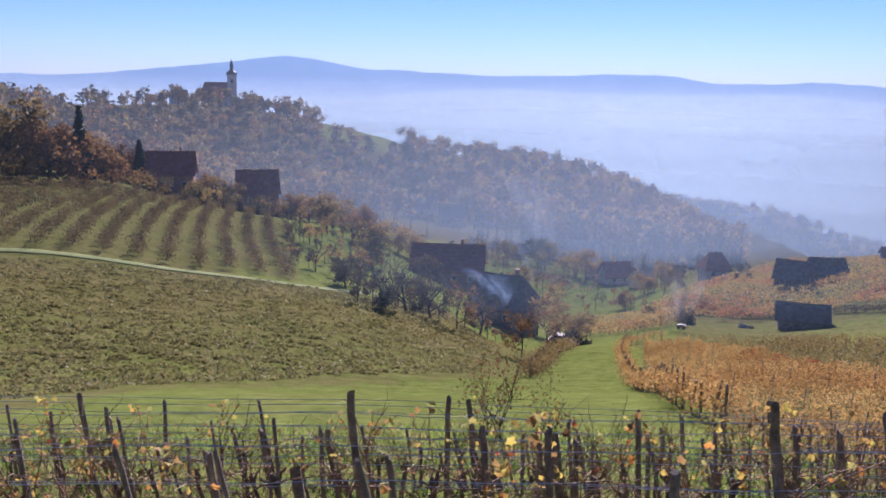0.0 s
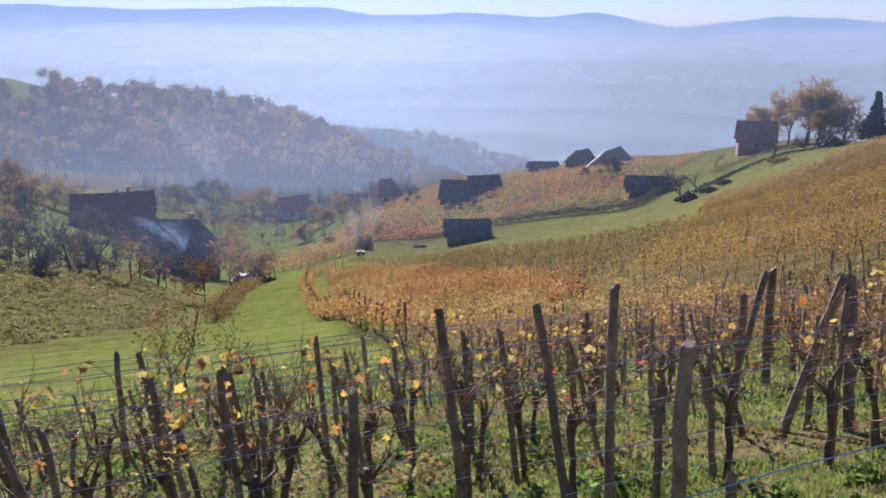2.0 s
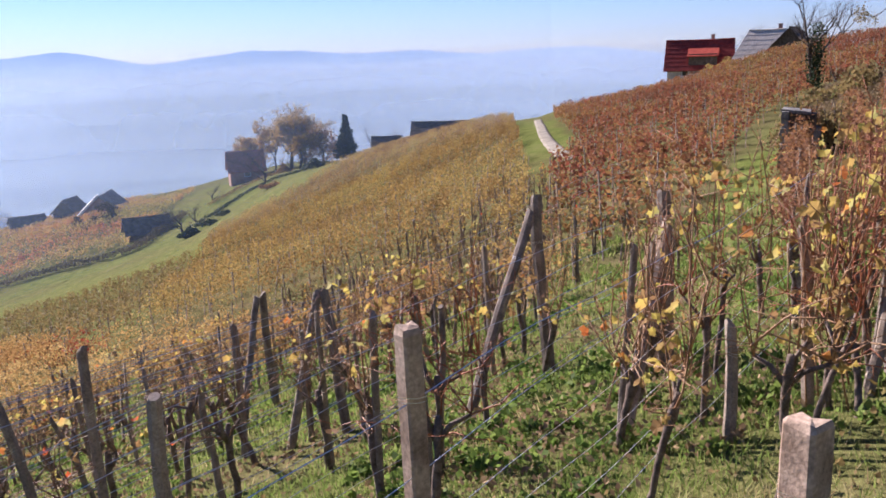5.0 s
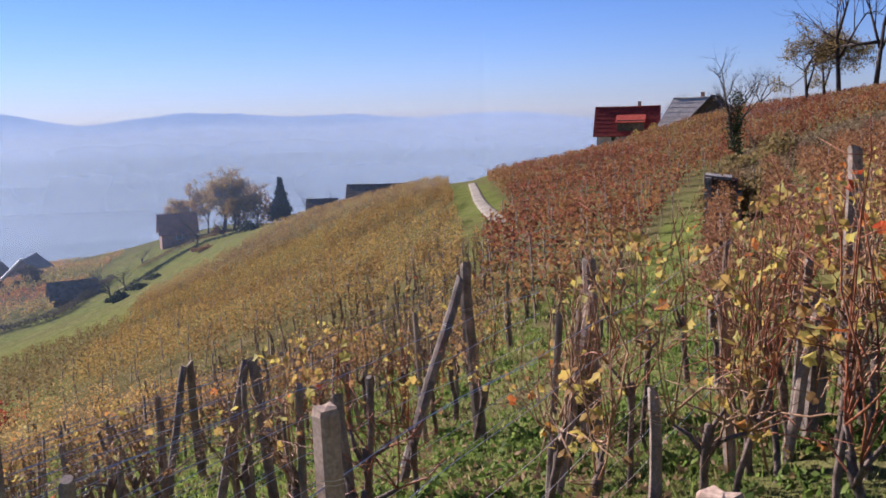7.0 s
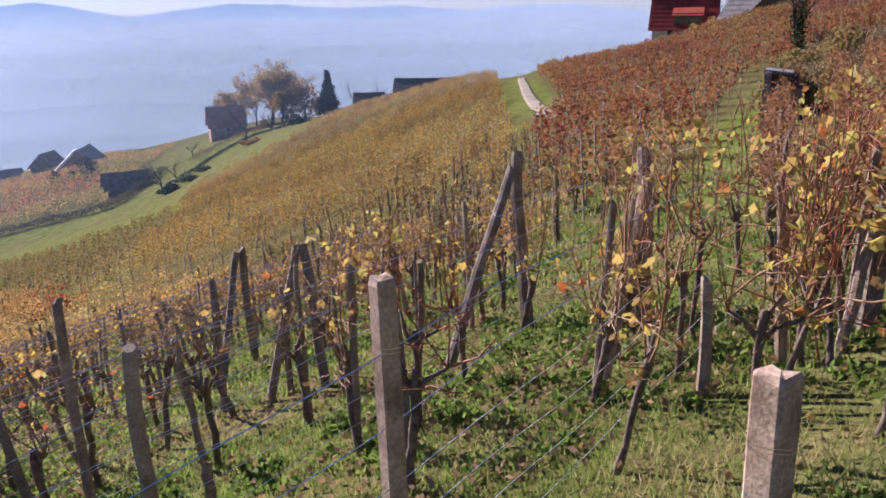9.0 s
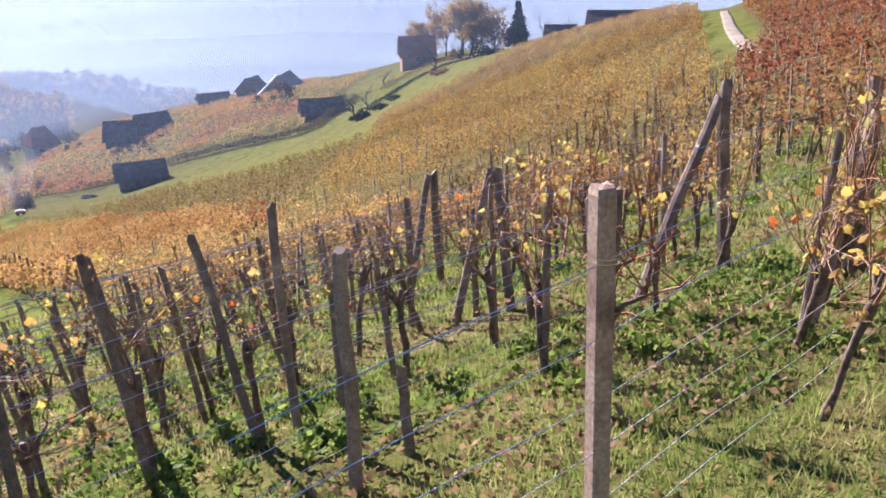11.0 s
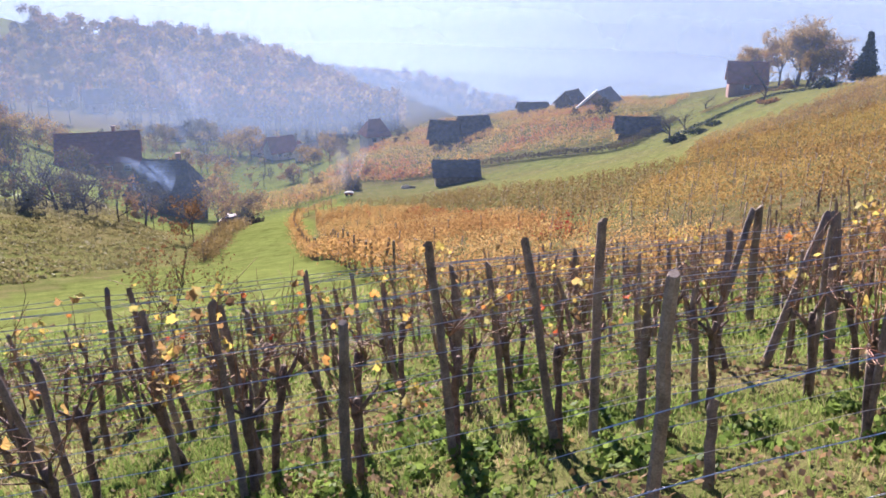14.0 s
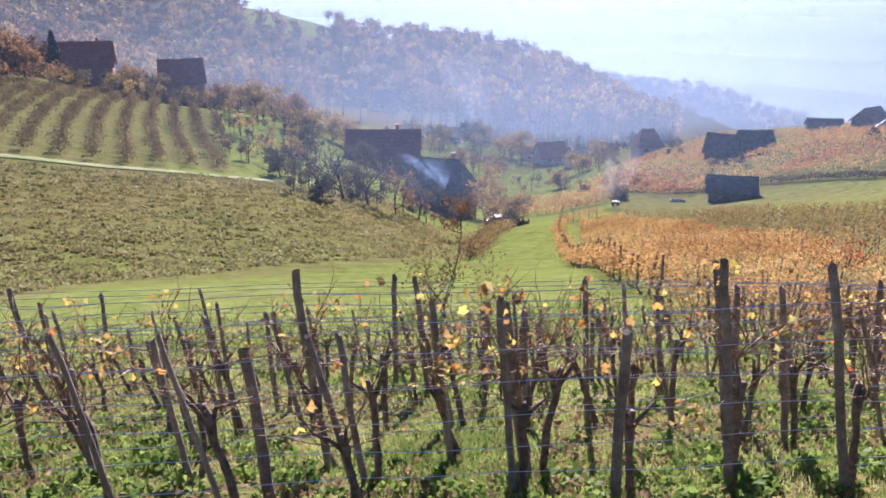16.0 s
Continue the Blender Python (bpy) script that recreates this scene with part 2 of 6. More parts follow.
def ground_material():
    """Meadow, dry grass and soil over one sheet; the share of each comes with the sheet."""
    m, n, l, b = material("meadow_and_soil")
    at = n.new("ShaderNodeAttribute")
    at.attribute_name = "cover"
    sep = n.new("ShaderNodeSeparateColor")
    l.new(at.outputs["Color"], sep.inputs[0])
    g = n.new("ShaderNodeNewGeometry")
    big = noise_tex(n, l, 0.12, 5, 0.65, g.outputs["Position"])
    mid = noise_tex(n, l, 1.1, 5, 0.7, g.outputs["Position"])
    fine = noise_tex(n, l, 9.0, 5, 0.7, g.outputs["Position"])
    green = ramp(n, l, mid, [(0.3, (0.08, 0.1, 0.025)), (0.55, (0.14, 0.165, 0.045)), (0.75, (0.19, 0.21, 0.065))])
    dry = ramp(n, l, mid, [(0.3, (0.075, 0.07, 0.03)), (0.52, (0.15, 0.13, 0.055)), (0.75, (0.23, 0.185, 0.09))])
    soil = ramp(n, l, mid, [(0.3, (0.045, 0.032, 0.02)), (0.55, (0.1, 0.075, 0.045)), (0.8, (0.17, 0.13, 0.08))])
    def share(channel, tex, spread):
        ma = n.new("ShaderNodeMath")
        ma.operation = "MULTIPLY_ADD"
        l.new(tex, ma.inputs[0])
        ma.inputs[1].default_value, ma.inputs[2].default_value = spread, -spread * 0.5
        ad = n.new("ShaderNodeMath")
        ad.operation, ad.use_clamp = "ADD", True
        l.new(ma.outputs[0], ad.inputs[0])
        l.new(channel, ad.inputs[1])
        return ad.outputs[0]
    c = mixed(n, l, share(sep.outputs[0], big, 1.6), green, dry)
    c = mixed(n, l, share(sep.outputs[1], mid, 1.7), c, soil)
    turn = n.new("ShaderNodeMapping")
    turn.inputs["Rotation"].default_value[2] = radians(28)
    turn.inputs["Scale"].default_value = (0.09, 0.75, 0.3)
    l.new(g.outputs["Position"], turn.inputs["Vector"])
    streak = noise_tex(n, l, 1.0, 4, 0.65, turn.outputs[0])
    c = mixed(n, l, 1.0, c, ramp(n, l, streak, [(0.32, (0.86, 0.84, 0.82)), (0.5, (1.0, 1.0, 1.0)), (0.68, (1.1, 1.1, 1.08))]), "MULTIPLY")
    spec = ramp(n, l, fine, [(0.25, (0.6, 0.6, 0.6)), (0.75, (1.3, 1.3, 1.3))])
    l.new(mixed(n, l, 1.0, c, spec, "MULTIPLY"), b.inputs["Base Color"])
    b.inputs["Roughness"].default_value = 0.95
    b.inputs["Specular IOR Level"].default_value = 0.0
    bump(n, l, b, fine, 0.7, 0.06)
    return m


GROUND = ground_material()


def painted_sunward(n, l, place):
    """Paints forward haze scatter by bearing: bright under the sun, dimmer to both sides."""
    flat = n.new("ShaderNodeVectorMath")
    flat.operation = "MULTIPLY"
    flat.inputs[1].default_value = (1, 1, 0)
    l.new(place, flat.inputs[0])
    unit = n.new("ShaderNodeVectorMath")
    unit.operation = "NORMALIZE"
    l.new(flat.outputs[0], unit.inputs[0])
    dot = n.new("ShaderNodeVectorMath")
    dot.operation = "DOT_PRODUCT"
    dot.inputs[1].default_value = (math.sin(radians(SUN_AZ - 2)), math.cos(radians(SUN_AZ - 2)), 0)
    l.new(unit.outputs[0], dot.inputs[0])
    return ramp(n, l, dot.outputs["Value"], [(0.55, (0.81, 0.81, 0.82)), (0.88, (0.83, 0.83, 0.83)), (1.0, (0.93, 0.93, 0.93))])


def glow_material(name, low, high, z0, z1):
    """A far backdrop emitting painted haze light: graded by height, brightest towards the sun."""
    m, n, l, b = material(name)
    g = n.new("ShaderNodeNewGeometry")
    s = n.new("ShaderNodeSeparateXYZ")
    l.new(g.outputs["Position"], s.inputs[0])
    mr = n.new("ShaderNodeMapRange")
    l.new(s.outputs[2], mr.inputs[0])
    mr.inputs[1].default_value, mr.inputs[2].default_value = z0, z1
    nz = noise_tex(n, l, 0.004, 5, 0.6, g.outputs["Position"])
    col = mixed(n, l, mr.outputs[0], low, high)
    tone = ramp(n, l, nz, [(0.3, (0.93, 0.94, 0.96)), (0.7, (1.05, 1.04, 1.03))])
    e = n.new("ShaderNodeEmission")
    away = mixed(n, l, 1.0, painted_sunward(n, l, g.outputs["Position"]), col, "MULTIPLY")
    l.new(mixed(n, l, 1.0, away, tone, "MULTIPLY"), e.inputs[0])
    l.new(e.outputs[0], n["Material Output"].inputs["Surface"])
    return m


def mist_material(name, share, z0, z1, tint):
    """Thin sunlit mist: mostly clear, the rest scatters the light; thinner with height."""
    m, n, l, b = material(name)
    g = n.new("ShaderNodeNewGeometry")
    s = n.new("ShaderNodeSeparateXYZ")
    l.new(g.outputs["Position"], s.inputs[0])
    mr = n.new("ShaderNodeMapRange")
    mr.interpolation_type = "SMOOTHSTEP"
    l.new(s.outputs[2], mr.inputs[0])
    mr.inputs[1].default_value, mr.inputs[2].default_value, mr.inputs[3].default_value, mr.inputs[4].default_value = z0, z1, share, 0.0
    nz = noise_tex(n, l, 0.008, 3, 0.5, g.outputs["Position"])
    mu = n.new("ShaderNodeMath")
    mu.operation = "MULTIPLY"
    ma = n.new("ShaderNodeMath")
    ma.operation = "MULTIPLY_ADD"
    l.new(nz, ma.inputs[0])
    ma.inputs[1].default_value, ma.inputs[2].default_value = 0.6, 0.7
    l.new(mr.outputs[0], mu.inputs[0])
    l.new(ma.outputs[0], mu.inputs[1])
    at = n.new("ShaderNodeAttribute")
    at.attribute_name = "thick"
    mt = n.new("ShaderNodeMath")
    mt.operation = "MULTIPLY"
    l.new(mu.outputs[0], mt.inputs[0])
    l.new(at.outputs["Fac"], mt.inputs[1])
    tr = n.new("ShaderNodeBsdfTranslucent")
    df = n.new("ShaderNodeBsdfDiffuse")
    # scatter glow painted into the tint: brighter towards the sun's bearing
    shade = mixed(n, l, 1.0, painted_sunward(n, l, g.outputs["Position"]), tint, "MULTIPLY")
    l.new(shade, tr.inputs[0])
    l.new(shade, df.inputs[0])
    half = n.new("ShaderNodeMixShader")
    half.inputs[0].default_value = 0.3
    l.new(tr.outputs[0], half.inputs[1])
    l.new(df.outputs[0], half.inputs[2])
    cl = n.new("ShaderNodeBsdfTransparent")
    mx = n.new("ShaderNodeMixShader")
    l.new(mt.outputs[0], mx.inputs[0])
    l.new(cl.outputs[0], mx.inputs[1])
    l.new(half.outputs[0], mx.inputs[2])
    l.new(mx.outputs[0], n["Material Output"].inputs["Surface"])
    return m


# ---------------------------------------------------------------- mesh helpers
def mesh_of(name, verts, faces, mat, smooth=False):
    me = bpy.data.meshes.new(name)
    me.from_pydata([tuple(v) for v in verts], [], [tuple(f) for f in faces])
    me.materials.append(mat)
    if smooth:
        me.polygons.foreach_set("use_smooth", [True] * len(me.polygons))
    me.update()
    return me


def big_mesh(name, verts, polys, mat, smooth=False):
    """A mesh from arrays: verts (n, 3), polys (m, k) with the same number of corners each."""
    verts, polys = np.asarray(verts, float), np.asarray(polys, int)
    me = bpy.data.meshes.new(name)
    k = polys.shape[1]
    me.vertices.add(len(verts))
    me.vertices.foreach_set("co", verts.ravel())
    me.loops.add(polys.size)
    me.loops.foreach_set("vertex_index", polys.ravel())
    me.polygons.add(len(polys))
    me.polygons.foreach_set("loop_start", np.arange(0, polys.size, k))
    me.polygons.foreach_set("loop_total", np.full(len(polys), k))
    if smooth:
        me.polygons.foreach_set("use_smooth", np.ones(len(polys), bool))
    me.update(calc_edges=True)
    me.validate()
    me.materials.append(mat)
    return me


def part_mesh(name, me, parent, label="", at=None):
    ob = new(name, me)
    ob.parent = parent
    if at is not None:
        ob.matrix_basis = at
    return tagged(ob, label)


def thing(name, label, category, m=None, group="", kind=""):
    ob = new(name)
    ob.empty_display_size = 0.2
    if m is not None:
        ob.matrix_basis = m
    return tagged(ob, label, category, group, kind)


class Shape:
    """Gathers verts and faces of one part."""
    def __init__(self):
        self.v, self.f = [], []

    def box(self, x0, x1, y0, y1, z0, z1):
        i = len(self.v)
        self.v += [(x, y, z) for z in (z0, z1) for x, y in ((x0, y0), (x1, y0), (x1, y1), (x0, y1))]
        self.f += [(i, i + 3, i + 2, i + 1), (i + 4, i + 5, i + 6, i + 7)] + [(i + a, i + (a + 1) % 4, i + 4 + (a + 1) % 4, i + 4 + a) for a in range(4)]
        return self

    def prism(self, outline, y0, y1):
        """An outline in x and z, drawn out along y."""
        i, n = len(self.v), len(outline)
        self.v += [(x, y0, z) for x, z in outline] + [(x, y1, z) for x, z in outline]
        self.f += [tuple(range(i, i + n)), tuple(range(i + 2 * n - 1, i + n - 1, -1))]
        self.f += [(i + (a + 1) % n, i + a, i + n + a, i + n + (a + 1) % n) for a in range(n)]
        return self

    def tube(self, pts, radii, sides=6):
        i0 = len(self.v)
        pts = [Vector(p) for p in pts]
        for k, p in enumerate(pts):
            d = (pts[min(k + 1, len(pts) - 1)] - pts[max(k - 1, 0)]).normalized()
            u = d.cross(Vector((0.31, 0.94, 0.12))).normalized()
            w = d.cross(u)
            for s in range(sides):
                a = 2 * math.pi * s / sides
                self.v.append(tuple(p + radii[k] * (math.cos(a) * u + math.sin(a) * w)))
        for k in range(len(pts) - 1):
            for s in range(sides):
                a, b = i0 + k * sides + s, i0 + k * sides + (s + 1) % sides
                self.f.append((a, b, b + sides, a + sides))
        self.f.append(tuple(i0 + s for s in reversed(range(sides))))
        self.f.append(tuple(i0 + (len(pts) - 1) * sides + s for s in range(sides)))
        return self

    def mesh(self, name, mat, smooth=False):
        return mesh_of(name, self.v, self.f, mat, smooth)


def leaf_cards(centres, size, rng, spread=0.35, flat=0.0):
    """Small four-cornered leaves at the centres, turned every way. Returns verts and quads."""
    n = len(centres)
    a = rng.normal(size=(n, 3))
    a[:, 2] *= 1 - flat
    a /= np.linalg.norm(a, axis=1)[:, None] + 1e-9
    b = rng.normal(size=(n, 3))
    b[:, 2] *= 1 - flat
    b -= (b * a).sum(1)[:, None] * a
    b /= np.linalg.norm(b, axis=1)[:, None] + 1e-9
    s = size * (1 + spread * rng.uniform(-1, 1, (n, 1)))
    c = np.asarray(centres)
    v = np.stack([c - a * s, c + b * s * 0.7 - a * s * 0.1, c + a * s, c - b * s * 0.7 + a * s * 0.1], 1).reshape(-1, 3)
    q = np.arange(4 * n).reshape(n, 4)
    return v, q


# ---------------------------------------------------------------- the lie of the land
REACH = np.array([0.0, 12.0, 25.0, 45.0, 70.0, 100.0, 140.0, 190.0, 300.0, 480.0, 800.0, 1300.0, 5000.0])
SLOPES = {}


def bearing(az, *heights):
    """Ground heights along one bearing, at 25 to 480 m from the standpoint."""
    s, c = math.sin(radians(az)), math.cos(radians(az))
    near = [-1.62 - 0.01 * d * s - 0.32 * d * c * (1 if c > 0 else 0.8) for d in (0.0, 12.0)]
    SLOPES[az] = near + list(heights) + [min(-105.0, heights[-1] * 1.3), -150.0, -150.0]


bearing(-60, -8, -12, -12, -11, -9, -6, -3, 0)
bearing(-28, -9.0, -14.3, -15.0, -14.4, -14.6, -17, -12, -10)
bearing(-21, -9.2, -14.8, -16.0, -16.0, -16.6, -19, -22, -11)
bearing(-14, -9.3, -15.3, -17.2, -18.6, -20.3, -26.5, -33, -11)
bearing(-7, -9.4, -15.8, -18.4, -22.0, -23.2, -30, -38, -21)
bearing(0, -9.4, -16.2, -20.5, -25.0, -30.8, -35, -41, -36)
bearing(6, -9.4, -16.0, -22.0, -29.0, -33.0, -38, -45, -42)
bearing(11, -9.3, -15.6, -21.3, -28.0, -34.5, -40, -48, -51)
bearing(16, -9.0, -15.0, -20.6, -26.6, -31.0, -39, -53, -69)
bearing(22, -8.6, -14.0, -19.8, -26.0, -29.2, -34.5, -60, -90)
bearing(30, -8.0, -13.0, -17.8, -23.3, -24.8, -31, -62, -100)
bearing(37, -7.3, -11.6, -15.8, -20.2, -22.4, -27, -60, -100)
bearing(44, -6.6, -10.0, -12.8, -14.8, -18.0, -23, -60, -100)
bearing(50, -5.9, -8.4, -10.0, -11.4, -16.0, -24, -60, -100)
bearing(57, -5.0, -6.4, -7.2, -8.7, -14.6, -22, -55, -100)
bearing(63, -4.3, -5.3, -6.0, -7.2, -9.6, -16, -45, -90)
bearing(70, -3.9, -4.3, -4.5, -4.9, -6.4, -10.5, -35, -80)
bearing(77, -3.2, -3.4, -2.6, -1.5, -2.3, -4.6, -20, -60)
bearing(86, -1.9, -1.3, -0.3, 0.7, 1.0, 0, -5, -30)
bearing(110, 1.5, 4, 8, 11, 14, 16, 18, 15)
bearing(180, 6, 12, 19, 25, 31, 37, 45, 50)
bearing(250, 1, 3, 6, 9, 13, 17, 22, 25)
BEARINGS = np.array(sorted(SLOPES))
TABLE = np.array([SLOPES[a] for a in BEARINGS])


def spline(x, xs, ys):
    """Values at x of a smooth curve through (xs, ys); ys may hold a row for each x."""
    slope = np.gradient(ys, xs, axis=0)
    i = np.clip(np.searchsorted(xs, x) - 1, 0, len(xs) - 2)
    h = xs[i + 1] - xs[i]
    t = np.clip((x - xs[i]) / h, 0, 1)
    r = np.arange(len(x))
    pick = (lambda a, k: a[k, r]) if np.ndim(ys) > 1 else (lambda a, k: a[k])
    return ((2 * t**3 - 3 * t**2 + 1) * pick(ys, i) + (t**3 - 2 * t**2 + t) * h * pick(slope, i)
            + (-2 * t**3 + 3 * t**2) * pick(ys, i + 1) + (t**3 - t**2) * h * pick(slope, i + 1))


def ground(x, y):
    """Ground height at x, y (arrays)."""
    x, y = np.atleast_1d(np.asarray(x, float)), np.atleast_1d(np.asarray(y, float))
    d, az = np.hypot(x, y), np.degrees(np.arctan2(x, y))
    az = np.where(az < -60, az + 360, az)
    bs = np.append(BEARINGS, 300.0)
    tb = np.vstack([TABLE, TABLE[:1]])
    along = np.stack([spline(d, REACH, row) for row in tb])
    z = spline(az, bs, along)
    near = -1.62 - 0.01 * x - 0.32 * np.where(y > 0, y, 0.8 * y)
    k = np.clip((d - 10) / 10, 0, 1)
    z = near * (1 - k) + z * k
    lump = 0.5 + 0.5 * np.clip(d / 150, 0, 3)
    z = z + lump * 0.12 * (np.sin(x * 0.31 + 1.3 * np.sin(y * 0.17)) + np.sin(y * 0.27 + 0.9 * np.sin(x * 0.21)))
    hill = 11 * np.exp(-(((az - 21.3) / 2.9) ** 2) / 2 - ((d - 700) / 150) ** 2)
    return z + hill


def spot(az, d, up=0.0):
    """The place on the ground at a bearing and distance."""
    x, y = d * math.sin(radians(az)), d * math.cos(radians(az))
    return Vector((x, y, float(ground(x, y)[0]) + up))


def inside(x, y, poly):
    """Which of the places lie within an outline given as bearings and distances."""
    p = [(d * math.sin(radians(a)), d * math.cos(radians(a))) for a, d in poly]
    hit = np.zeros(len(x), bool)
    for (x0, y0), (x1, y1) in zip(p, p[1:] + p[:1]):
        cross = (y0 > y) != (y1 > y)
        hit ^= cross & (x < (x1 - x0) * (y - y0) / (y1 - y0 + 1e-12) + x0)
    return hit


LAWN = [(-34, 22), (-20, 38), (-8, 44), (2, 50), (6.5, 54), (8.2, 66), (9.4, 86), (12.2, 87), (14.5, 66), (16.5, 42), (20, 25), (22, 15), (-34, 13)]
GREEN_STRIP = [(22.6, 97), (23.4, 92), (29.6, 73), (33.9, 75), (38.4, 71), (39.3, 90), (42.5, 91), (45.2, 92), (47.6, 101), (48, 122), (46.5, 132), (40.7, 152), (37.1, 150), (34.1, 137), (36, 118), (34.1, 114), (30.3, 110), (26.5, 107)]
LOW_VINES = [(14.6, 45), (13.8, 60), (13.8, 76), (16.6, 77), (20.6, 64), (27, 38), (33.9, 21.5), (39.2, 19), (48, 15.5), (60, 13.6), (62, 13), (40, 13.5), (24, 15), (20.5, 18.5), (17.6, 23), (15.8, 34)]
MID_VINES = [(33.9, 21.5), (34.6, 26), (41.1, 22.8), (47.9, 21.6), (53.3, 19.2), (60.5, 18), (61, 13.6), (53.7, 14.5), (48.2, 15.5), (39.4, 17.5)]
THIN_VINES = [(14.5, 80), (20.4, 78), (23.2, 88), (29.6, 70), (33.9, 72), (38.2, 68), (36.6, 45), (35, 30), (33.9, 24), (27.2, 40), (20.8, 66), (16.6, 78)]
HIGH_VINES = [(34.6, 26), (35.2, 31), (36.8, 45), (38.6, 68), (39.3, 87), (42.4, 89), (45.2, 90), (47.6, 99), (50, 110), (53, 114), (59.4, 100), (59.7, 70), (60.3, 45), (61, 30), (60.6, 18.2), (53.3, 19.4), (47.9, 21.8), (41.1, 23)]
LANE = [(70.5, 6), (71.6, 12), (71.9, 16.1), (73.1, 19.2), (74.1, 30), (76.6, 30), (75.4, 18), (74.6, 12), (75.5, 6)]
CLEARING = [(60.4, 44), (59.4, 95), (62.1, 86), (64.4, 44)]
BACK_VINES = [(11.5, 101), (16, 106), (21, 110), (26, 116), (34, 112), (37, 142), (38.5, 158), (34, 180), (22, 185), (18, 150), (12, 112)]
RED_VINES = [(63.9, 44), (62.2, 78), (62.0, 98), (68, 104), (74, 106), (80, 108), (92, 108), (92, 52), (78.5, 49), (76.4, 42), (75.0, 38), (74.0, 30), (73.0, 20), (71.7, 16), (70.5, 11.5), (66, 11.5), (62.5, 14), (62.2, 26)]
RUST_VINES = [(75.0, 12), (75.7, 18), (76.6, 24), (78.5, 34), (90, 42), (93, 20), (86, 10.5), (79, 10.5)]
LEFT_VINES = [(-31, 88), (-21.5, 85.5), (-16, 84.5), (-9.5, 88), (-10, 120), (-11, 150), (-14, 152), (-22, 146), (-30, 142)]
STAKE_FIELD = [(3.5, 148), (9.5, 142), (11, 165), (8, 190), (3.3, 186)]
MEADOW = [(-34, 34), (-20, 42), (-8, 48), (2, 53), (5, 70), (0, 95), (-7, 86), (-16, 79.5), (-21.5, 81), (-34, 83)]
GARDEN_PLOT = [(6.1, 167), (8.6, 162), (9.2, 171), (6.2, 179)]


def build_ground():
    fan = np.radians(np.concatenate([np.arange(-40, 100, 0.5), np.arange(100, 320, 4.0)]))
    ring = np.concatenate([[0.05], np.geomspace(0.6, 220, 150), np.geomspace(228, 4900, 60)])
    a, r = np.meshgrid(fan, ring)
    x, y = (r * np.sin(a)).ravel(), (r * np.cos(a)).ravel()
    z = ground(x, y)
    na, nr = len(fan), len(ring)
    i, j = np.meshgrid(np.arange(nr - 1), np.arange(na), indexing="ij")
    q = np.stack([i * na + j, (i + 1) * na + j, (i + 1) * na + (j + 1) % na, i * na + (j + 1) % na], -1).reshape(-1, 4)
    me = big_mesh("ground", np.stack([x, y, z], 1), q[:, ::-1], GROUND, True)
    dry = np.full(len(x), 0.5)
    soil = np.full(len(x), 0.2)
    d = np.hypot(x, y)
    soil[(d > 205) & (d < 900)] = 0.75
    az = np.degrees(np.arctan2(x, y))
    k = (az > -14) & (az < 16) & (d > 84) & (d < 200)
    dry[k], soil[k] = 0.0, -0.2
    k = (az > -8.2) & (az < -3.2) & (d > 405) & (d < 480)
    dry[k], soil[k] = 0.2, -0.3
    # HIGH_VINES gets extra soil, which also paints the shade between its rows
    for poly, dr, so in ((MEADOW, 0.62, 0.02), (LAWN, 0.0, -0.25), (GREEN_STRIP, 0.42, -0.2), (LOW_VINES, 0.7, 0.35), (MID_VINES, 0.5, 0.8), (HIGH_VINES, 0.5, 0.55), (THIN_VINES, 0.5, 0.35), (LANE, -0.3, -0.1), (CLEARING, 0.2, 0.05), (BACK_VINES, 0.5, 0.3), (RED_VINES, 0.4, 0.5), (RUST_VINES, 0.4, 0.3), (LEFT_VINES, 0.4, 0.3), (GARDEN_PLOT, 0.8, 1.4)):
        k = inside(x, y, poly)
        dry[k], soil[k] = dr, so
        if poly is MEADOW:
            dry[k], soil[k] = np.interp(d[k], [40, 58, 85], [0.1, 0.6, 1.0]), np.interp(d[k], [40, 60, 85], [-0.2, 0.02, 0.22])
    k = d < 13
    dry[k], soil[k] = 0.5, 0.22
    col = me.color_attributes.new("cover", "FLOAT_COLOR", "POINT")
    col.data.foreach_set("color", np.stack([dry, soil, soil * 0, soil * 0 + 1], 1).ravel())
    return tagged(new("ground", me), "grassy hillside falling into a valley with meadow and tilled soil", "ground", kind="structure")


build_ground()


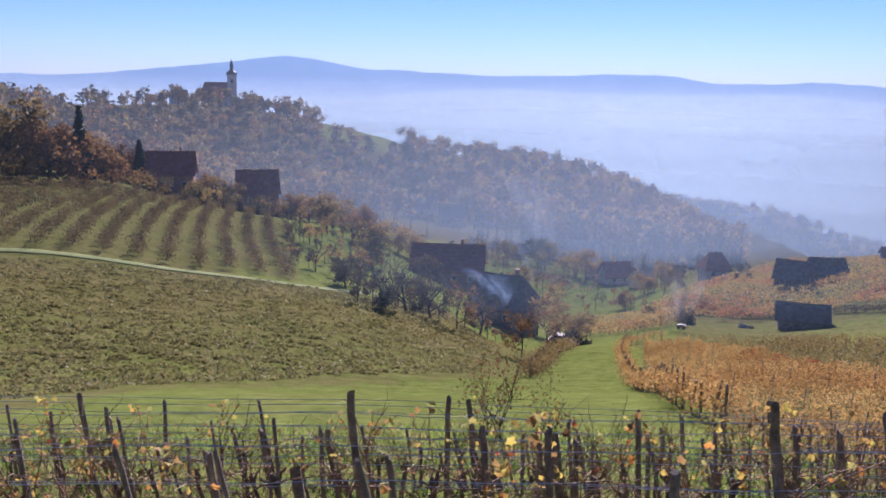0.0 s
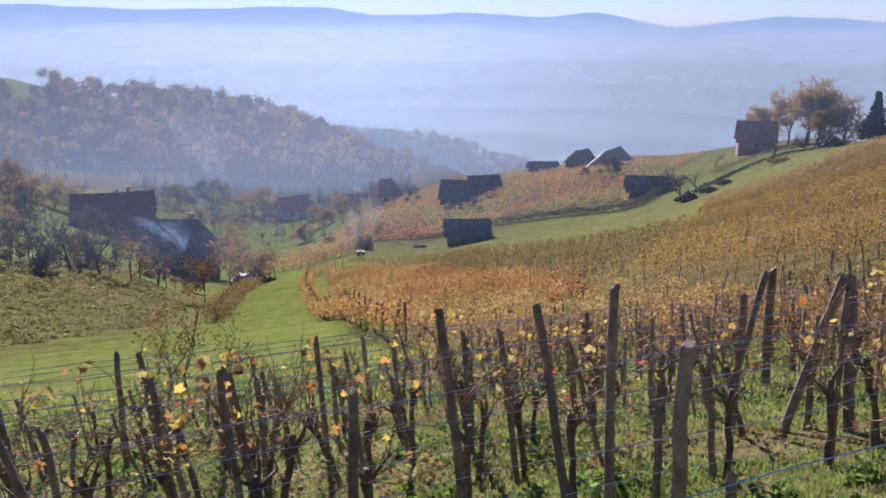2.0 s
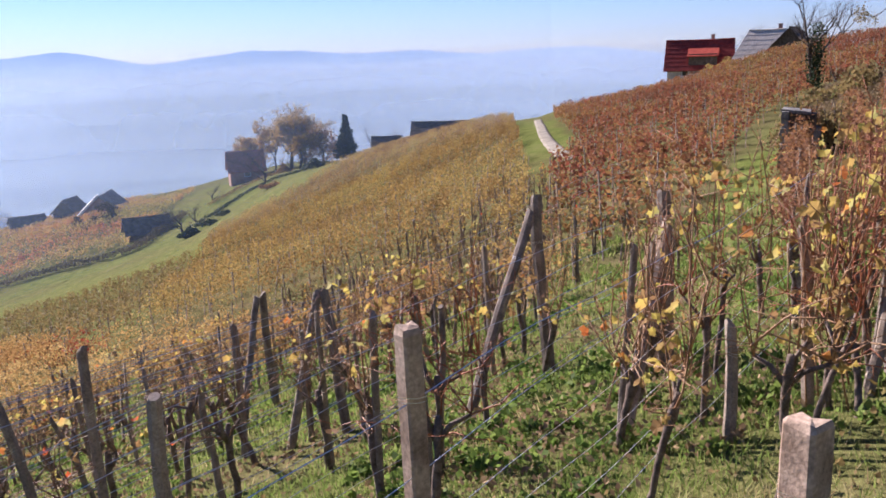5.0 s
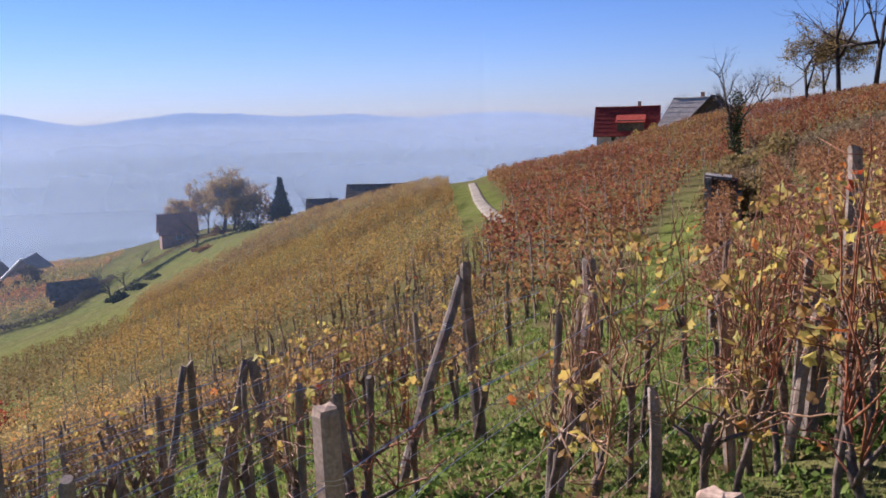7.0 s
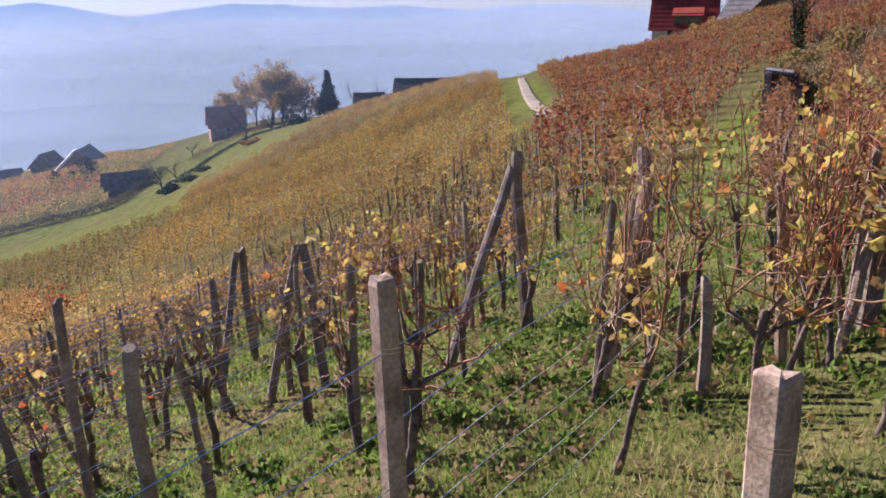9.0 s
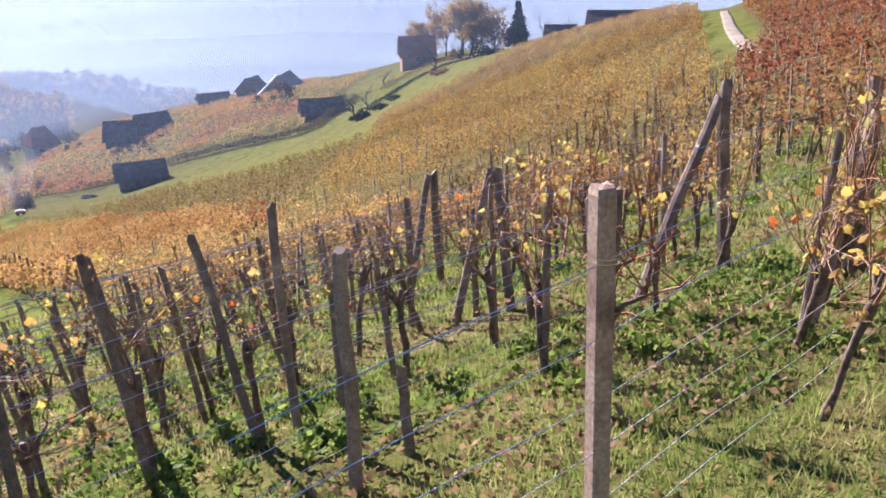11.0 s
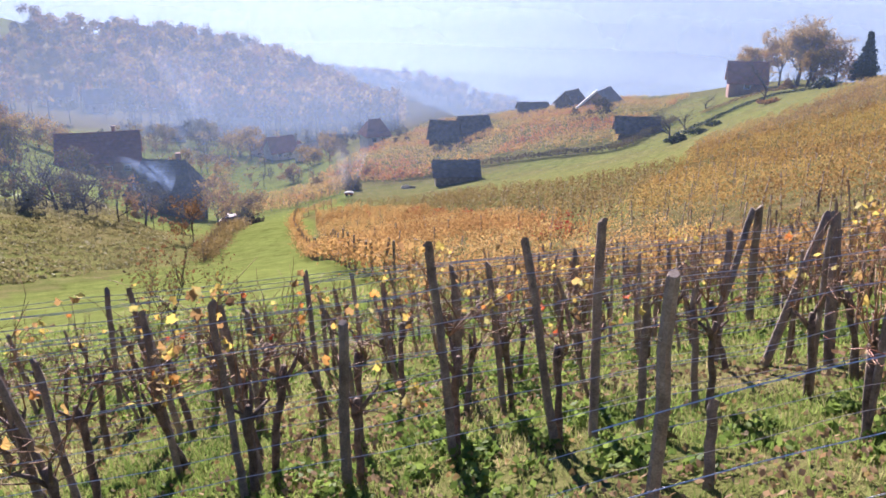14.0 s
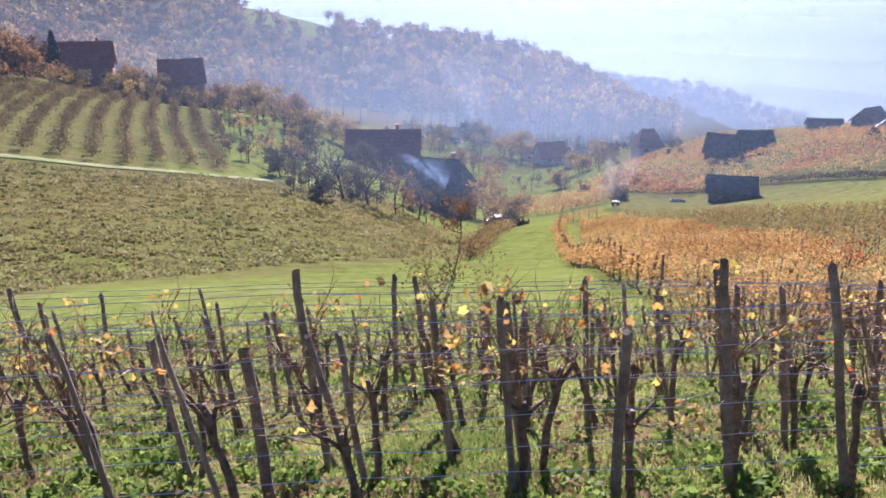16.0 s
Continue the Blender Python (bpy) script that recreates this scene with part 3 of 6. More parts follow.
# ---------------------------------------------------------------- distance: mountains and valley mist
def build_mountains():
    rng = np.random.default_rng(4)
    az = np.arange(-75, 135, 0.25)
    known_az = np.array([-75, -40, -27, -21.4, -19.5, -13.4, -10.5, -8.4, -5.5, 4.1, 14.1, 16.9, 20.8, 23.2, 28, 30.9, 33.3, 36.1, 40, 42, 45.5, 49.8, 52.4, 58, 61.3, 64.1, 68.7, 80, 135])
    rise = np.array([0.6, 0.5, 0.45, 0.51, 0.86, 1.46, 1.91, 1.75, 1.17, 0.91, 1.13, 0.67, 0.71, 0.82, 0.45, 0.8, 0.48, -0.06, 0.2, 0.45, 0.4, 0.08, 0.15, -0.18, -0.38, -0.17, -0.75, -1, -1])
    el = np.interp(az, known_az, rise)
    el = np.convolve(np.pad(el, 2, mode="edge"), np.ones(5) / 5, "valid") + 0.035 * np.convolve(rng.normal(size=len(az) + 8), np.ones(9) / 3, "valid")
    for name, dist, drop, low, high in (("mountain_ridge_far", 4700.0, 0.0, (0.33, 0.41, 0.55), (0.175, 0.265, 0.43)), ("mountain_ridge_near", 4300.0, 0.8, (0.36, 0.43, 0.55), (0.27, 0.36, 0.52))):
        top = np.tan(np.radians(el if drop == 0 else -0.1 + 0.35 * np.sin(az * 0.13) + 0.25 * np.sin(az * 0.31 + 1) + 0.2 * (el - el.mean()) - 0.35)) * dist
        s, c = np.sin(np.radians(az)), np.cos(np.radians(az))
        rows = []
        for k, share in enumerate((0.0, 0.45, 0.75, 1.0)):
            r = dist - 500 * (1 - share)
            rows.append(np.stack([r * s, r * c, -260 + (top + 260) * share], 1))
        v = np.concatenate(rows)
        n = len(az)
        q = np.array([(k * n + i, k * n + i + 1, (k + 1) * n + i + 1, (k + 1) * n + i) for k in range(3) for i in range(n - 1)])
        me = big_mesh("mountain_ridge", v, q, glow_material("distant_haze_glow_" + name, low, high, -90, 60), True)
        tagged(new(name, me), "blue wooded mountain ridge with haze painted into its glow", "backdrop", kind="structure")


build_mountains()


# upright see-through sheets standing in for haze in the air
def build_mist(name, dist, az0, az1, share, z_low, z0, z1, tint, label):
    az = np.arange(az0, az1 + 0.1, 2.0)
    s, c = np.sin(np.radians(az)), np.cos(np.radians(az))
    r = dist * (1 + 0.05 * np.sin(az * 0.09))
    x, y = r * s, r * c
    if dist < 300:
        g = ground(x, y)
        rows = ((g + 0.05, 0.0), (g + 1.5, 0.45), (g + 4.5, 1.0), (np.maximum(g + 6, z1), 1.0))
    else:
        rows = ((x * 0 + z_low, 1.0), (x * 0 + z1, 1.0))
    v = np.concatenate([np.stack([x, y, z], 1) for z, thick in rows])
    n = len(az)
    q = np.array([(k * n + i, k * n + i + 1, (k + 1) * n + i + 1, (k + 1) * n + i) for k in range(len(rows) - 1) for i in range(n - 1)])
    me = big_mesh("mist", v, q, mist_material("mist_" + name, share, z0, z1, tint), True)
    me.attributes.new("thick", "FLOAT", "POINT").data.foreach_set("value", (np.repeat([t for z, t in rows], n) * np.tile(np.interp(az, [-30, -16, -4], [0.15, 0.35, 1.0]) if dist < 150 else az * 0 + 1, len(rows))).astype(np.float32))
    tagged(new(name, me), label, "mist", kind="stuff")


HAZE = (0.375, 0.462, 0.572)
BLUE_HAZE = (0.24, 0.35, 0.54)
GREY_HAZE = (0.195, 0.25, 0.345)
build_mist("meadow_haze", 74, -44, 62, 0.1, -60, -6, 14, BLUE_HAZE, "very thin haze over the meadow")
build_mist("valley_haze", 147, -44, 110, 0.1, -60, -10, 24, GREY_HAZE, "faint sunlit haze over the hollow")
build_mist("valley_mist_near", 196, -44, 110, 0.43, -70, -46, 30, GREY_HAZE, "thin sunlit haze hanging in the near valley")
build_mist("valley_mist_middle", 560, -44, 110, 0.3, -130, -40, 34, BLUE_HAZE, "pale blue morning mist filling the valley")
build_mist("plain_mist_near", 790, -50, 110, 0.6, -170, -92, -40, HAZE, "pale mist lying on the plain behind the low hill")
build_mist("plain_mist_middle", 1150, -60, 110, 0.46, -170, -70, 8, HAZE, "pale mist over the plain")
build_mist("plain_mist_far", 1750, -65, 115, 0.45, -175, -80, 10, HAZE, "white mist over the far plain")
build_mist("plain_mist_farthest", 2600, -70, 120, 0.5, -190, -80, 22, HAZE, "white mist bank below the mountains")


# ---------------------------------------------------------------- vine fields in the distance
def vine_field(name, poly, step, per_metre, size, mat, seed, label, heading=88.0, low=0.35, high=1.35, gap=0.0, stakes=1.6, spread=0.12, rise=1.0):
    """Rows of vines over a field: leaves along the rows, with their stakes, as one cover."""
    rng = np.random.default_rng(seed)
    h = radians(heading)
    u, w = np.array([math.sin(h), math.cos(h)]), np.array([-math.cos(h), math.sin(h)])
    p = np.array([(d * math.sin(radians(a)), d * math.cos(radians(a))) for a, d in poly])
    lo, hi = (p @ u).min(), (p @ u).max()
    r0, r1 = (p @ w).min(), (p @ w).max()
    leaves, posts = [], []
    for r in np.arange(r0, r1, step):
        n = int((hi - lo) * per_metre)
        plant = np.arange(lo, hi, 0.95) + rng.normal(0, 0.1, len(np.arange(lo, hi, 0.95)))
        vigour = np.clip(rng.normal(1, 0.28, len(plant)), 0.2, 1.5) * (rng.uniform(0, 1, len(plant)) > 0.06)
        which = rng.choice(len(plant), n, p=vigour / vigour.sum())
        s = plant[which] + rng.normal(0, 0.24, n)
        if gap:
            keep = np.sin(s * 2.1 + r * 7) + 0.6 * np.sin(s * 0.7 + r) > gap - 0.6
            s, which = s[keep], which[keep]
        off = r + 0.5 * np.sin(s * 0.07 + r * 0.02) + rng.normal(0, spread, len(s))
        xy = s[:, None] * u + off[:, None] * w
        k = inside(xy[:, 0], xy[:, 1], poly)
        xy, tall = xy[k], np.clip(0.72 + 0.28 * vigour[which[k]], 0.6, 1.15)
        if len(xy):
            leaves.append(np.column_stack([xy, ground(xy[:, 0], xy[:, 1]) + (rng.beta(2.2, 1.8, len(xy)) * (high - low) + low) * tall]))
        s = np.arange(lo, hi, stakes) + rng.uniform(0, 0.5)
        xy = s[:, None] * u + (r + 0.5 * np.sin(s * 0.07 + r * 0.02))[:, None] * w
        xy = xy[inside(xy[:, 0], xy[:, 1], poly)]
        if len(xy):
            posts.append(np.column_stack([xy, ground(xy[:, 0], xy[:, 1])]))
    c = np.concatenate(leaves)
    far = np.hypot(c[:, 0], c[:, 1])
    near = c[far < 30]
    c = np.concatenate([c, near + rng.normal(0, 0.09, near.shape)])
    v, q = leaf_cards(c, size * np.clip(0.5 + np.hypot(c[:, 0], c[:, 1]) / 90, 0.5, 1.1)[:, None], rng, 0.45)
    ob = tagged(new(name, big_mesh(name, v, q, mat)), label, "vineyard", kind="stuff")
    b = np.concatenate(posts)
    n = len(b)
    t = np.column_stack([rng.normal(0, 0.07, (n, 2)), rng.uniform(high * 0.8, high * 1.08, n) * rise])
    rad = 0.02
    foot = np.stack([b + np.array([rad * math.cos(a), rad * math.sin(a), -0.1]) for a in (0, 2.1, 4.2)], 1)
    head = np.stack([b + t + np.array([rad * math.cos(a), rad * math.sin(a), 0]) for a in (0, 2.1, 4.2)], 1)
    v = np.concatenate([foot, head], 1).reshape(-1, 3)
    q = np.concatenate([np.array([[0, 1, 4, 3], [1, 2, 5, 4], [2, 0, 3, 5]]) + 6 * i for i in range(n)])
    st = part_mesh("stakes", big_mesh("stakes", v, q, STAKE_WOOD), ob, "grey wooden vine stakes")
    tagged(st, kind="stuff")
    return ob


def ribbon(name, line, width, mat, label, category, thick=0.06, kind="structure"):
    """A way laid on the ground along bearings and distances."""
    pts = np.array([(d * math.sin(radians(a)), d * math.cos(radians(a))) for a, d in line])
    run = np.concatenate([[0], np.cumsum(np.linalg.norm(np.diff(pts, axis=0), axis=1))])
    s = np.linspace(0, run[-1], int(run[-1] / 1.2) + 2)
    c = np.column_stack([spline(s, run, pts[:, 0]), spline(s, run, pts[:, 1])])
    t = np.gradient(c, axis=0)
    t /= np.linalg.norm(t, axis=1)[:, None]
    w = np.column_stack([-t[:, 1], t[:, 0]])
    wid = width * (1 + 0.08 * np.sin(s * 1.7))[:, None] / 2
    v = []
    for off, up in ((-1, -0.1), (-0.96, thick), (-0.5, thick * 1.2), (0, thick * 1.3), (0.5, thick * 1.2), (0.96, thick), (1, -0.1)):
        e = c + w * wid * off
        v.append(np.column_stack([e, ground(e[:, 0], e[:, 1]) + up]))
    n = len(s)
    q = np.array([(k * n + i, k * n + i + 1, (k + 1) * n + i + 1, (k + 1) * n + i) for k in range(6) for i in range(n - 1)])
    return tagged(new(name, big_mesh(name, np.concatenate(v), q, mat, True)), label, category, kind=kind)


ribbon("path", [(63.4, 41), (62.7, 45.7), (61.7, 57), (61.3, 72), (61.05, 90)], 0.8, GRAVEL, "pale gravel path climbing between grass and vines", "path")
ribbon("field_track", [(-34, 84), (-27.7, 84.5), (-21.4, 82.8), (-16.2, 81.5), (-11, 82.5), (-7.5, 87), (-4.5, 93)], 1.7, VERGE, "pale green grassy track between meadow and vineyard", "path")


def hedge_row(name, line, per_metre, size, mat, seed, label, low=0.1, high=1.2, width=0.25):
    """One row of vines or shrubs along a line of bearings and distances."""
    rng = np.random.default_rng(seed)
    pts = np.array([(d * math.sin(radians(a)), d * math.cos(radians(a))) for a, d in line])
    run = np.concatenate([[0], np.cumsum(np.linalg.norm(np.diff(pts, axis=0), axis=1))])
    s = rng.uniform(0, run[-1], int(run[-1] * per_metre))
    c = np.column_stack([spline(s, run, pts[:, 0]), spline(s, run, pts[:, 1])]) + rng.normal(0, width, (len(s), 2))
    h = low + (high - low) * rng.beta(2, 1.6, len(s)) * (0.85 + 0.15 * np.sin(s * 1.3))
    v, q = leaf_cards(np.column_stack([c, ground(c[:, 0], c[:, 1]) + h]), size, rng, 0.45)
    ob = tagged(new(name, big_mesh(name, v, q, mat)), label, "hedge", kind="stuff")
    st = Shape()
    for k in np.arange(0, run[-1], 1.1):
        x, y = spline(np.array([k]), run, pts[:, 0])[0], spline(np.array([k]), run, pts[:, 1])[0]
        z = float(ground(x, y)[0])
        st.tube([(x, y, z - 0.1), (x + rng.normal(0, 0.06), y, z + high * rng.uniform(0.8, 1.15))], [0.035, 0.03], 4)
    tagged(part_mesh("stakes", st.mesh("stakes", STAKE_WOOD), ob, "grey wooden vine stakes"), kind="stuff")
    return ob


hedge_row("edge_vine_row", [(19.5, 18), (16.8, 22), (14.6, 33), (13.2, 46), (12.6, 58), (12.4, 70), (13.2, 79), (15, 82)], 210, 0.045, GOLD_ORANGE, 41, "curving edge row of orange vines beside the lawn", low=0.2, high=1.05, width=0.28)
hedge_row("lawn_hedge", [(6.2, 52), (7.0, 62), (7.9, 72), (8.8, 82)], 300, 0.06, BROWN_LEAF, 42, "brown half-bare hedge running beside the lawn", low=0.0, high=1.3, width=0.5)
vine_field("lower_vineyard", LOW_VINES, 1.35, 210, 0.034, GOLD_ORANGE, 11, "rows of golden orange vines on the lower slope", 72, low=0.12, high=0.95, stakes=3.2)
vine_field("near_slope_foliage", [(17, 15), (24, 15.5), (40, 14.6), (62, 16.2), (66, 13), (64, 8.5), (45, 8.2), (28, 9.2), (19, 11)], 1.5, 190, 0.026, GOLD_ORANGE, 20, "golden leaves on the nearer vine rows", 88, low=0.3, high=0.98, stakes=1.6)
vine_field("bare_vineyard", MID_VINES, 1.5, 60, 0.03, BROWN_LEAF, 17, "dark half-bare vine rows between golden fields", 80, low=0.2, high=1.0, stakes=1.1, rise=0.85)
vine_field("thin_vineyard", THIN_VINES, 1.6, 55, 0.05, BROWN_LEAF, 18, "thin brownish vine rows along the green strip", 72, low=0.15, high=1.0, stakes=1.6, rise=0.8)
vine_field("upper_vineyard", HIGH_VINES, 1.7, 115, 0.043, YELLOW, 19, "rows of olive golden vines up to the crest", 66, low=0.15, high=1.1, stakes=1.6, spread=0.2)
vine_field("back_vineyard", BACK_VINES, 2.4, 46, 0.1, PATCHY_VINE, 12, "rows of orange vines around the huts", 75, spread=0.3)
vine_field("far_lawn_vineyard", [(8.7, 98), (15.6, 100.5), (15.2, 113), (9.2, 118)], 2.0, 60, 0.08, PATCHY_VINE, 22, "orange and rusty vine rows beyond the lawn", 80, spread=0.3)
vine_field("red_vineyard", RED_VINES, 1.9, 75, 0.064, PATCHY_RED, 13, "rows of russet red vines on the rise", 36, stakes=1.5, rise=1.12)
vine_field("rust_vineyard", RUST_VINES, 1.2, 210, 0.042, RUST_ROW, 14, "rows of rust brown vines beside the lane", 78, low=0.15, high=1.15, stakes=1.8, rise=1.0)
vine_field("dry_scrub", [(77.4, 27), (78.6, 34), (90, 42), (92, 51), (78.6, 48), (76.4, 36)], 0.9, 130, 0.06, SCRUB_LEAF, 24, "dry brown scrub and grass above the stone hut", 60, low=0.0, high=0.8, stakes=6.0, spread=0.3)
vine_field("left_vineyard", LEFT_VINES, 2.9, 100, 0.085, LEFT_ROW_LEAF, 15, "rows of brown half-bare vines above the meadow", -14, low=0.05, high=1.6, spread=0.42, gap=0.3, rise=1.1)
vine_field("valley_vineyard", STAKE_FIELD, 2.4, 2, 0.2, BROWN_LEAF, 16, "bare vine rows with stakes on green grass", 18, stakes=1.4)


# ---------------------------------------------------------------- buildings
def hut(name, label, category, az, d, turn, w, dep, wall, roof, wall_mat, roof_mat, over=0.4, sink=0.4, chimney=False, windows=2, hip=0.0, group=""):
    """A house with gabled roof, the ridge along its own x. turn: degrees from facing the standpoint."""
    p = spot(az, d)
    root = thing(name, label, category, Matrix.Translation(p) @ pose(0, 0, 0, 0, 0, -az + turn), group)
    h, g = w / 2, dep / 2
    body = Shape()
    body.box(-h, h, -g, g, -sink - 1.5, wall)
    part_mesh("wall", body.mesh("wall", wall_mat), root)
    for s in (-1, 1):
        e = Shape()
        i = 0
        x = s * (h - 0.12)
        e.v += [(x, -g, wall), (x, g, wall), (x, 0, wall + roof - 0.12), (x + s * 0.12, -g, wall), (x + s * 0.12, g, wall), (x + s * 0.12, 0, wall + roof - 0.12)]
        e.f += [(0, 1, 2), (5, 4, 3), (0, 3, 4, 1), (1, 4, 5, 2), (2, 5, 3, 0)]
        if hip == 0:
            part_mesh("gable", e.mesh("gable", wall_mat), root)
        else:
            hx, hz = s * (h + over), wall - over * roof / g + 0.03
            e.v = [(hx, -g - over, hz), (hx, g + over, hz), (s * (h + over - hip), 0, wall + roof)]
            e.v += [(a - s * 0.1, b, c - 0.1) for a, b, c in e.v]
            e.f = [(0, 1, 2), (5, 4, 3), (0, 3, 4, 1), (1, 4, 5, 2), (2, 5, 3, 0)]
            part_mesh("hip_end", e.mesh("hip_end", roof_mat), root)
        n = int(max(3, dep / 2 / 0.45))
        ho = h + over
        slope = roof / g
        for k in range(n):
            a0, a1 = k / n, (k + 1) / n
            y0, y1 = s * (g + over) * (1 - a0), s * (g + over) * (1 - a1)
            z0, z1 = wall - over * slope + (roof + over * slope) * a0, wall - over * slope + (roof + over * slope) * a1
            x0, x1 = ho - hip * a0, ho - hip * a1
            r, i = Shape(), 0
            lift = 0.05
            sag = -0.12 * math.sin(math.pi * a0)
            r.v += [(-x0, y0, z0 + lift), (0, y0, z0 + lift + sag * 0.5), (x0, y0, z0 + lift), (x1, y1, z1 + 0.01), (0, y1, z1 + 0.01 + sag * 0.5), (-x1, y1, z1 + 0.01)]
            r.v += [(a, b, c - 0.12) for a, b, c in r.v[i:i + 6]]
            top = [(i, i + 1, i + 4, i + 5), (i + 1, i + 2, i + 3, i + 4)]
            r.f += top + [tuple(x + 6 for x in reversed(f)) for f in top]
            rim = [i, i + 1, i + 2, i + 3, i + 4, i + 5]
            r.f += [(rim[(m + 1) % 6], rim[m], rim[m] + 6, rim[(m + 1) % 6] + 6) for m in range(6)]
            part_mesh("tile_course", r.mesh("tile_course", roof_mat), root)
    part_mesh("ridge", Shape().tube([(-h - over + hip, 0, wall + roof + 0.06), (0, 0, wall + roof + 0.0), (h + over - hip, 0, wall + roof + 0.06)], [0.11] * 3, 6).mesh("ridge", roof_mat), root)
    for k in range(windows):
        x = -h + w * (k + 0.7) / (windows + 0.4)
        wb = Shape().box(x - 0.5, x + 0.5, -g - 0.05, -g + 0.05, wall * 0.42, wall * 0.42 + 0.9)
        wi = part_mesh("window", wb.mesh("window", PALE_WOOD if wall_mat is PLANK else WHITE_PAINT), root)
        part_mesh("pane", Shape().box(x - 0.4, x + 0.4, -g - 0.07, -g - 0.055, wall * 0.42 + 0.1, wall * 0.42 + 0.8).mesh("pane", GLASS_DARK), wi)
    if chimney:
        part_mesh("chimney", Shape().box(h * 0.35, h * 0.35 + 0.5, 0.3, 0.8, wall + roof * 0.4, wall + roof + 0.7).box(h * 0.35 - 0.06, h * 0.35 + 0.56, 0.24, 0.86, wall + roof + 0.7, wall + roof + 0.8).mesh("chimney", BRICK_WALL), root)
    return root


hut("barn", "small dark wooden barn with old tiled roof below the vines", "barn", 23.4, 105, 4, 5.2, 4.2, 1.35, 1.35, GREY_PLANK, OLD_TILE, windows=0)
hut("vineyard_hut", "dark weathered hut with a sagging old roof", "hut", 22.6, 137, -12, 4.2, 4.0, 2.2, 2.2, PLANK, OLD_TILE, windows=1)
hut("vineyard_hut", "low dark hut adjoining another among orange vines", "hut", 24.5, 143, 20, 4.8, 4.0, 2.0, 1.8, PLANK, OLD_TILE, windows=1)
hut("vineyard_cottage", "hazy cottage with hipped dark roof beside the vines", "cottage", 17.9, 160, 20, 4.4, 4.4, 2.6, 2.4, PLASTER, DULL_RED_TILE, hip=1.4)
hut("shed", "low grey shed with flat gabled roof on the ridge", "shed", 28.4, 168, 10, 5.4, 4.0, 1.3, 1.2, STONE, OLD_TILE, windows=0)
hut("vineyard_hut", "small dark gabled hut on the ridge", "hut", 30.9, 166, 60, 4.5, 4.2, 1.8, 2.0, PLANK, OLD_TILE, windows=0)
gabled_cottage = hut("gabled_cottage", "brown cottage with a steep gable and pale roof edge", "cottage", 33.0, 158, 74, 7.4, 6.6, 0.6, 3.0, BRICK_WALL, GREY_TILE, windows=1)
part_mesh("verge_board", Shape().tube([(-4.25, 3.9, 0.25), (-4.25, 0, 3.9)], [0.26, 0.26], 4).mesh("verge_board", WHITE_PAINT), gabled_cottage, "white board along the roof edge")
hut("sunken_shed", "long low dark shed sunk into the grassy bank", "shed", 35.3, 118, 8, 5.4, 3.4, 0.7, 1.6, PLANK, OLD_TILE, windows=0, sink=1)
hut("red_roof_hut", "small hut with a dark red tiled roof", "hut", 41.7, 149, 6, 5.6, 4.4, 2.3, 2.7, BRICK_WALL, DULL_RED_TILE, windows=1)
hut("long_barn", "long low barn with a black roof behind the crest", "barn", 54.75, 128, -4, 8.6, 4.5, 1.75, 1.5, PLASTER, OLD_TILE, windows=2)
hut("barn", "dark low barn roof behind the crest", "barn", 51.0, 132, 0, 4.0, 4.0, 1.2, 1.2, PLANK, OLD_TILE, windows=0)
red_house = hut("red_roof_house", "white house under a broad red tiled roof with dormer", "house", 71.1, 138, -3, 8.8, 7.0, 2.4, 3.75, PLASTER, DARK_RED_TILE, chimney=True, over=0.55)
dormer = part_mesh("dormer", Shape().prism([(-1.4, 2.5), (2.6, 2.5), (2.6, 4.2), (-1.4, 4.2)], -3.35, -1.4).mesh("dormer", PLANK), red_house, "dark recessed dormer front")
part_mesh("dormer_roof", Shape().box(-1.6, 2.8, -0.05, 2.95, -0.06, 0.06).mesh("dormer_roof", RED_TILE), dormer, "brighter red dormer roof", pose(0, -3.75, 3.85, 22, 0, 0))
hut("grey_roof_house", "old house under a pale hipped tile roof", "house", 75.0, 129, -6, 7.6, 6.0, 1.0, 3.4, PLASTER, PALE_TILE, windows=0, chimney=True, hip=1.8)
hut("gabled_shed", "dark timber shed showing its gable beside a pale roof", "shed", 76.5, 121, 80, 6.0, 5.0, 0.8, 2.6, PLANK, OLD_TILE, windows=0)
hut("farmhouse", "long farmhouse with dark red roof among orchard trees", "house", 0.4, 134, -4, 11.0, 7.0, 3.0, 3.4, BRICK_WALL, DULL_RED_TILE, chimney=True, windows=4)
hut("smoking_house", "dark old farm building veiled in bluish smoke", "house", 4.2, 104, -20, 7.4, 6.0, 3.2, 3.2, PLANK, OLD_TILE, chimney=True, windows=2, hip=1.5)
hut("house", "tall house with dark red tiled roof above the vines", "house", -12.3, 176, 4, 7.8, 7.0, 5.2, 3.9, BRICK_WALL, DULL_RED_TILE, windows=3)
hut("house", "house with dark red roof behind garden trees", "house", -17.6, 178, -6, 8.6, 6.4, 4.4, 4.0, BRICK_WALL, DULL_RED_TILE, chimney=True, windows=3)
hut("village_house", "small hazy house down in the valley", "house", 11.6, 176, 25, 5.4, 4.6, 2.2, 2.4, PLASTER, DULL_RED_TILE)
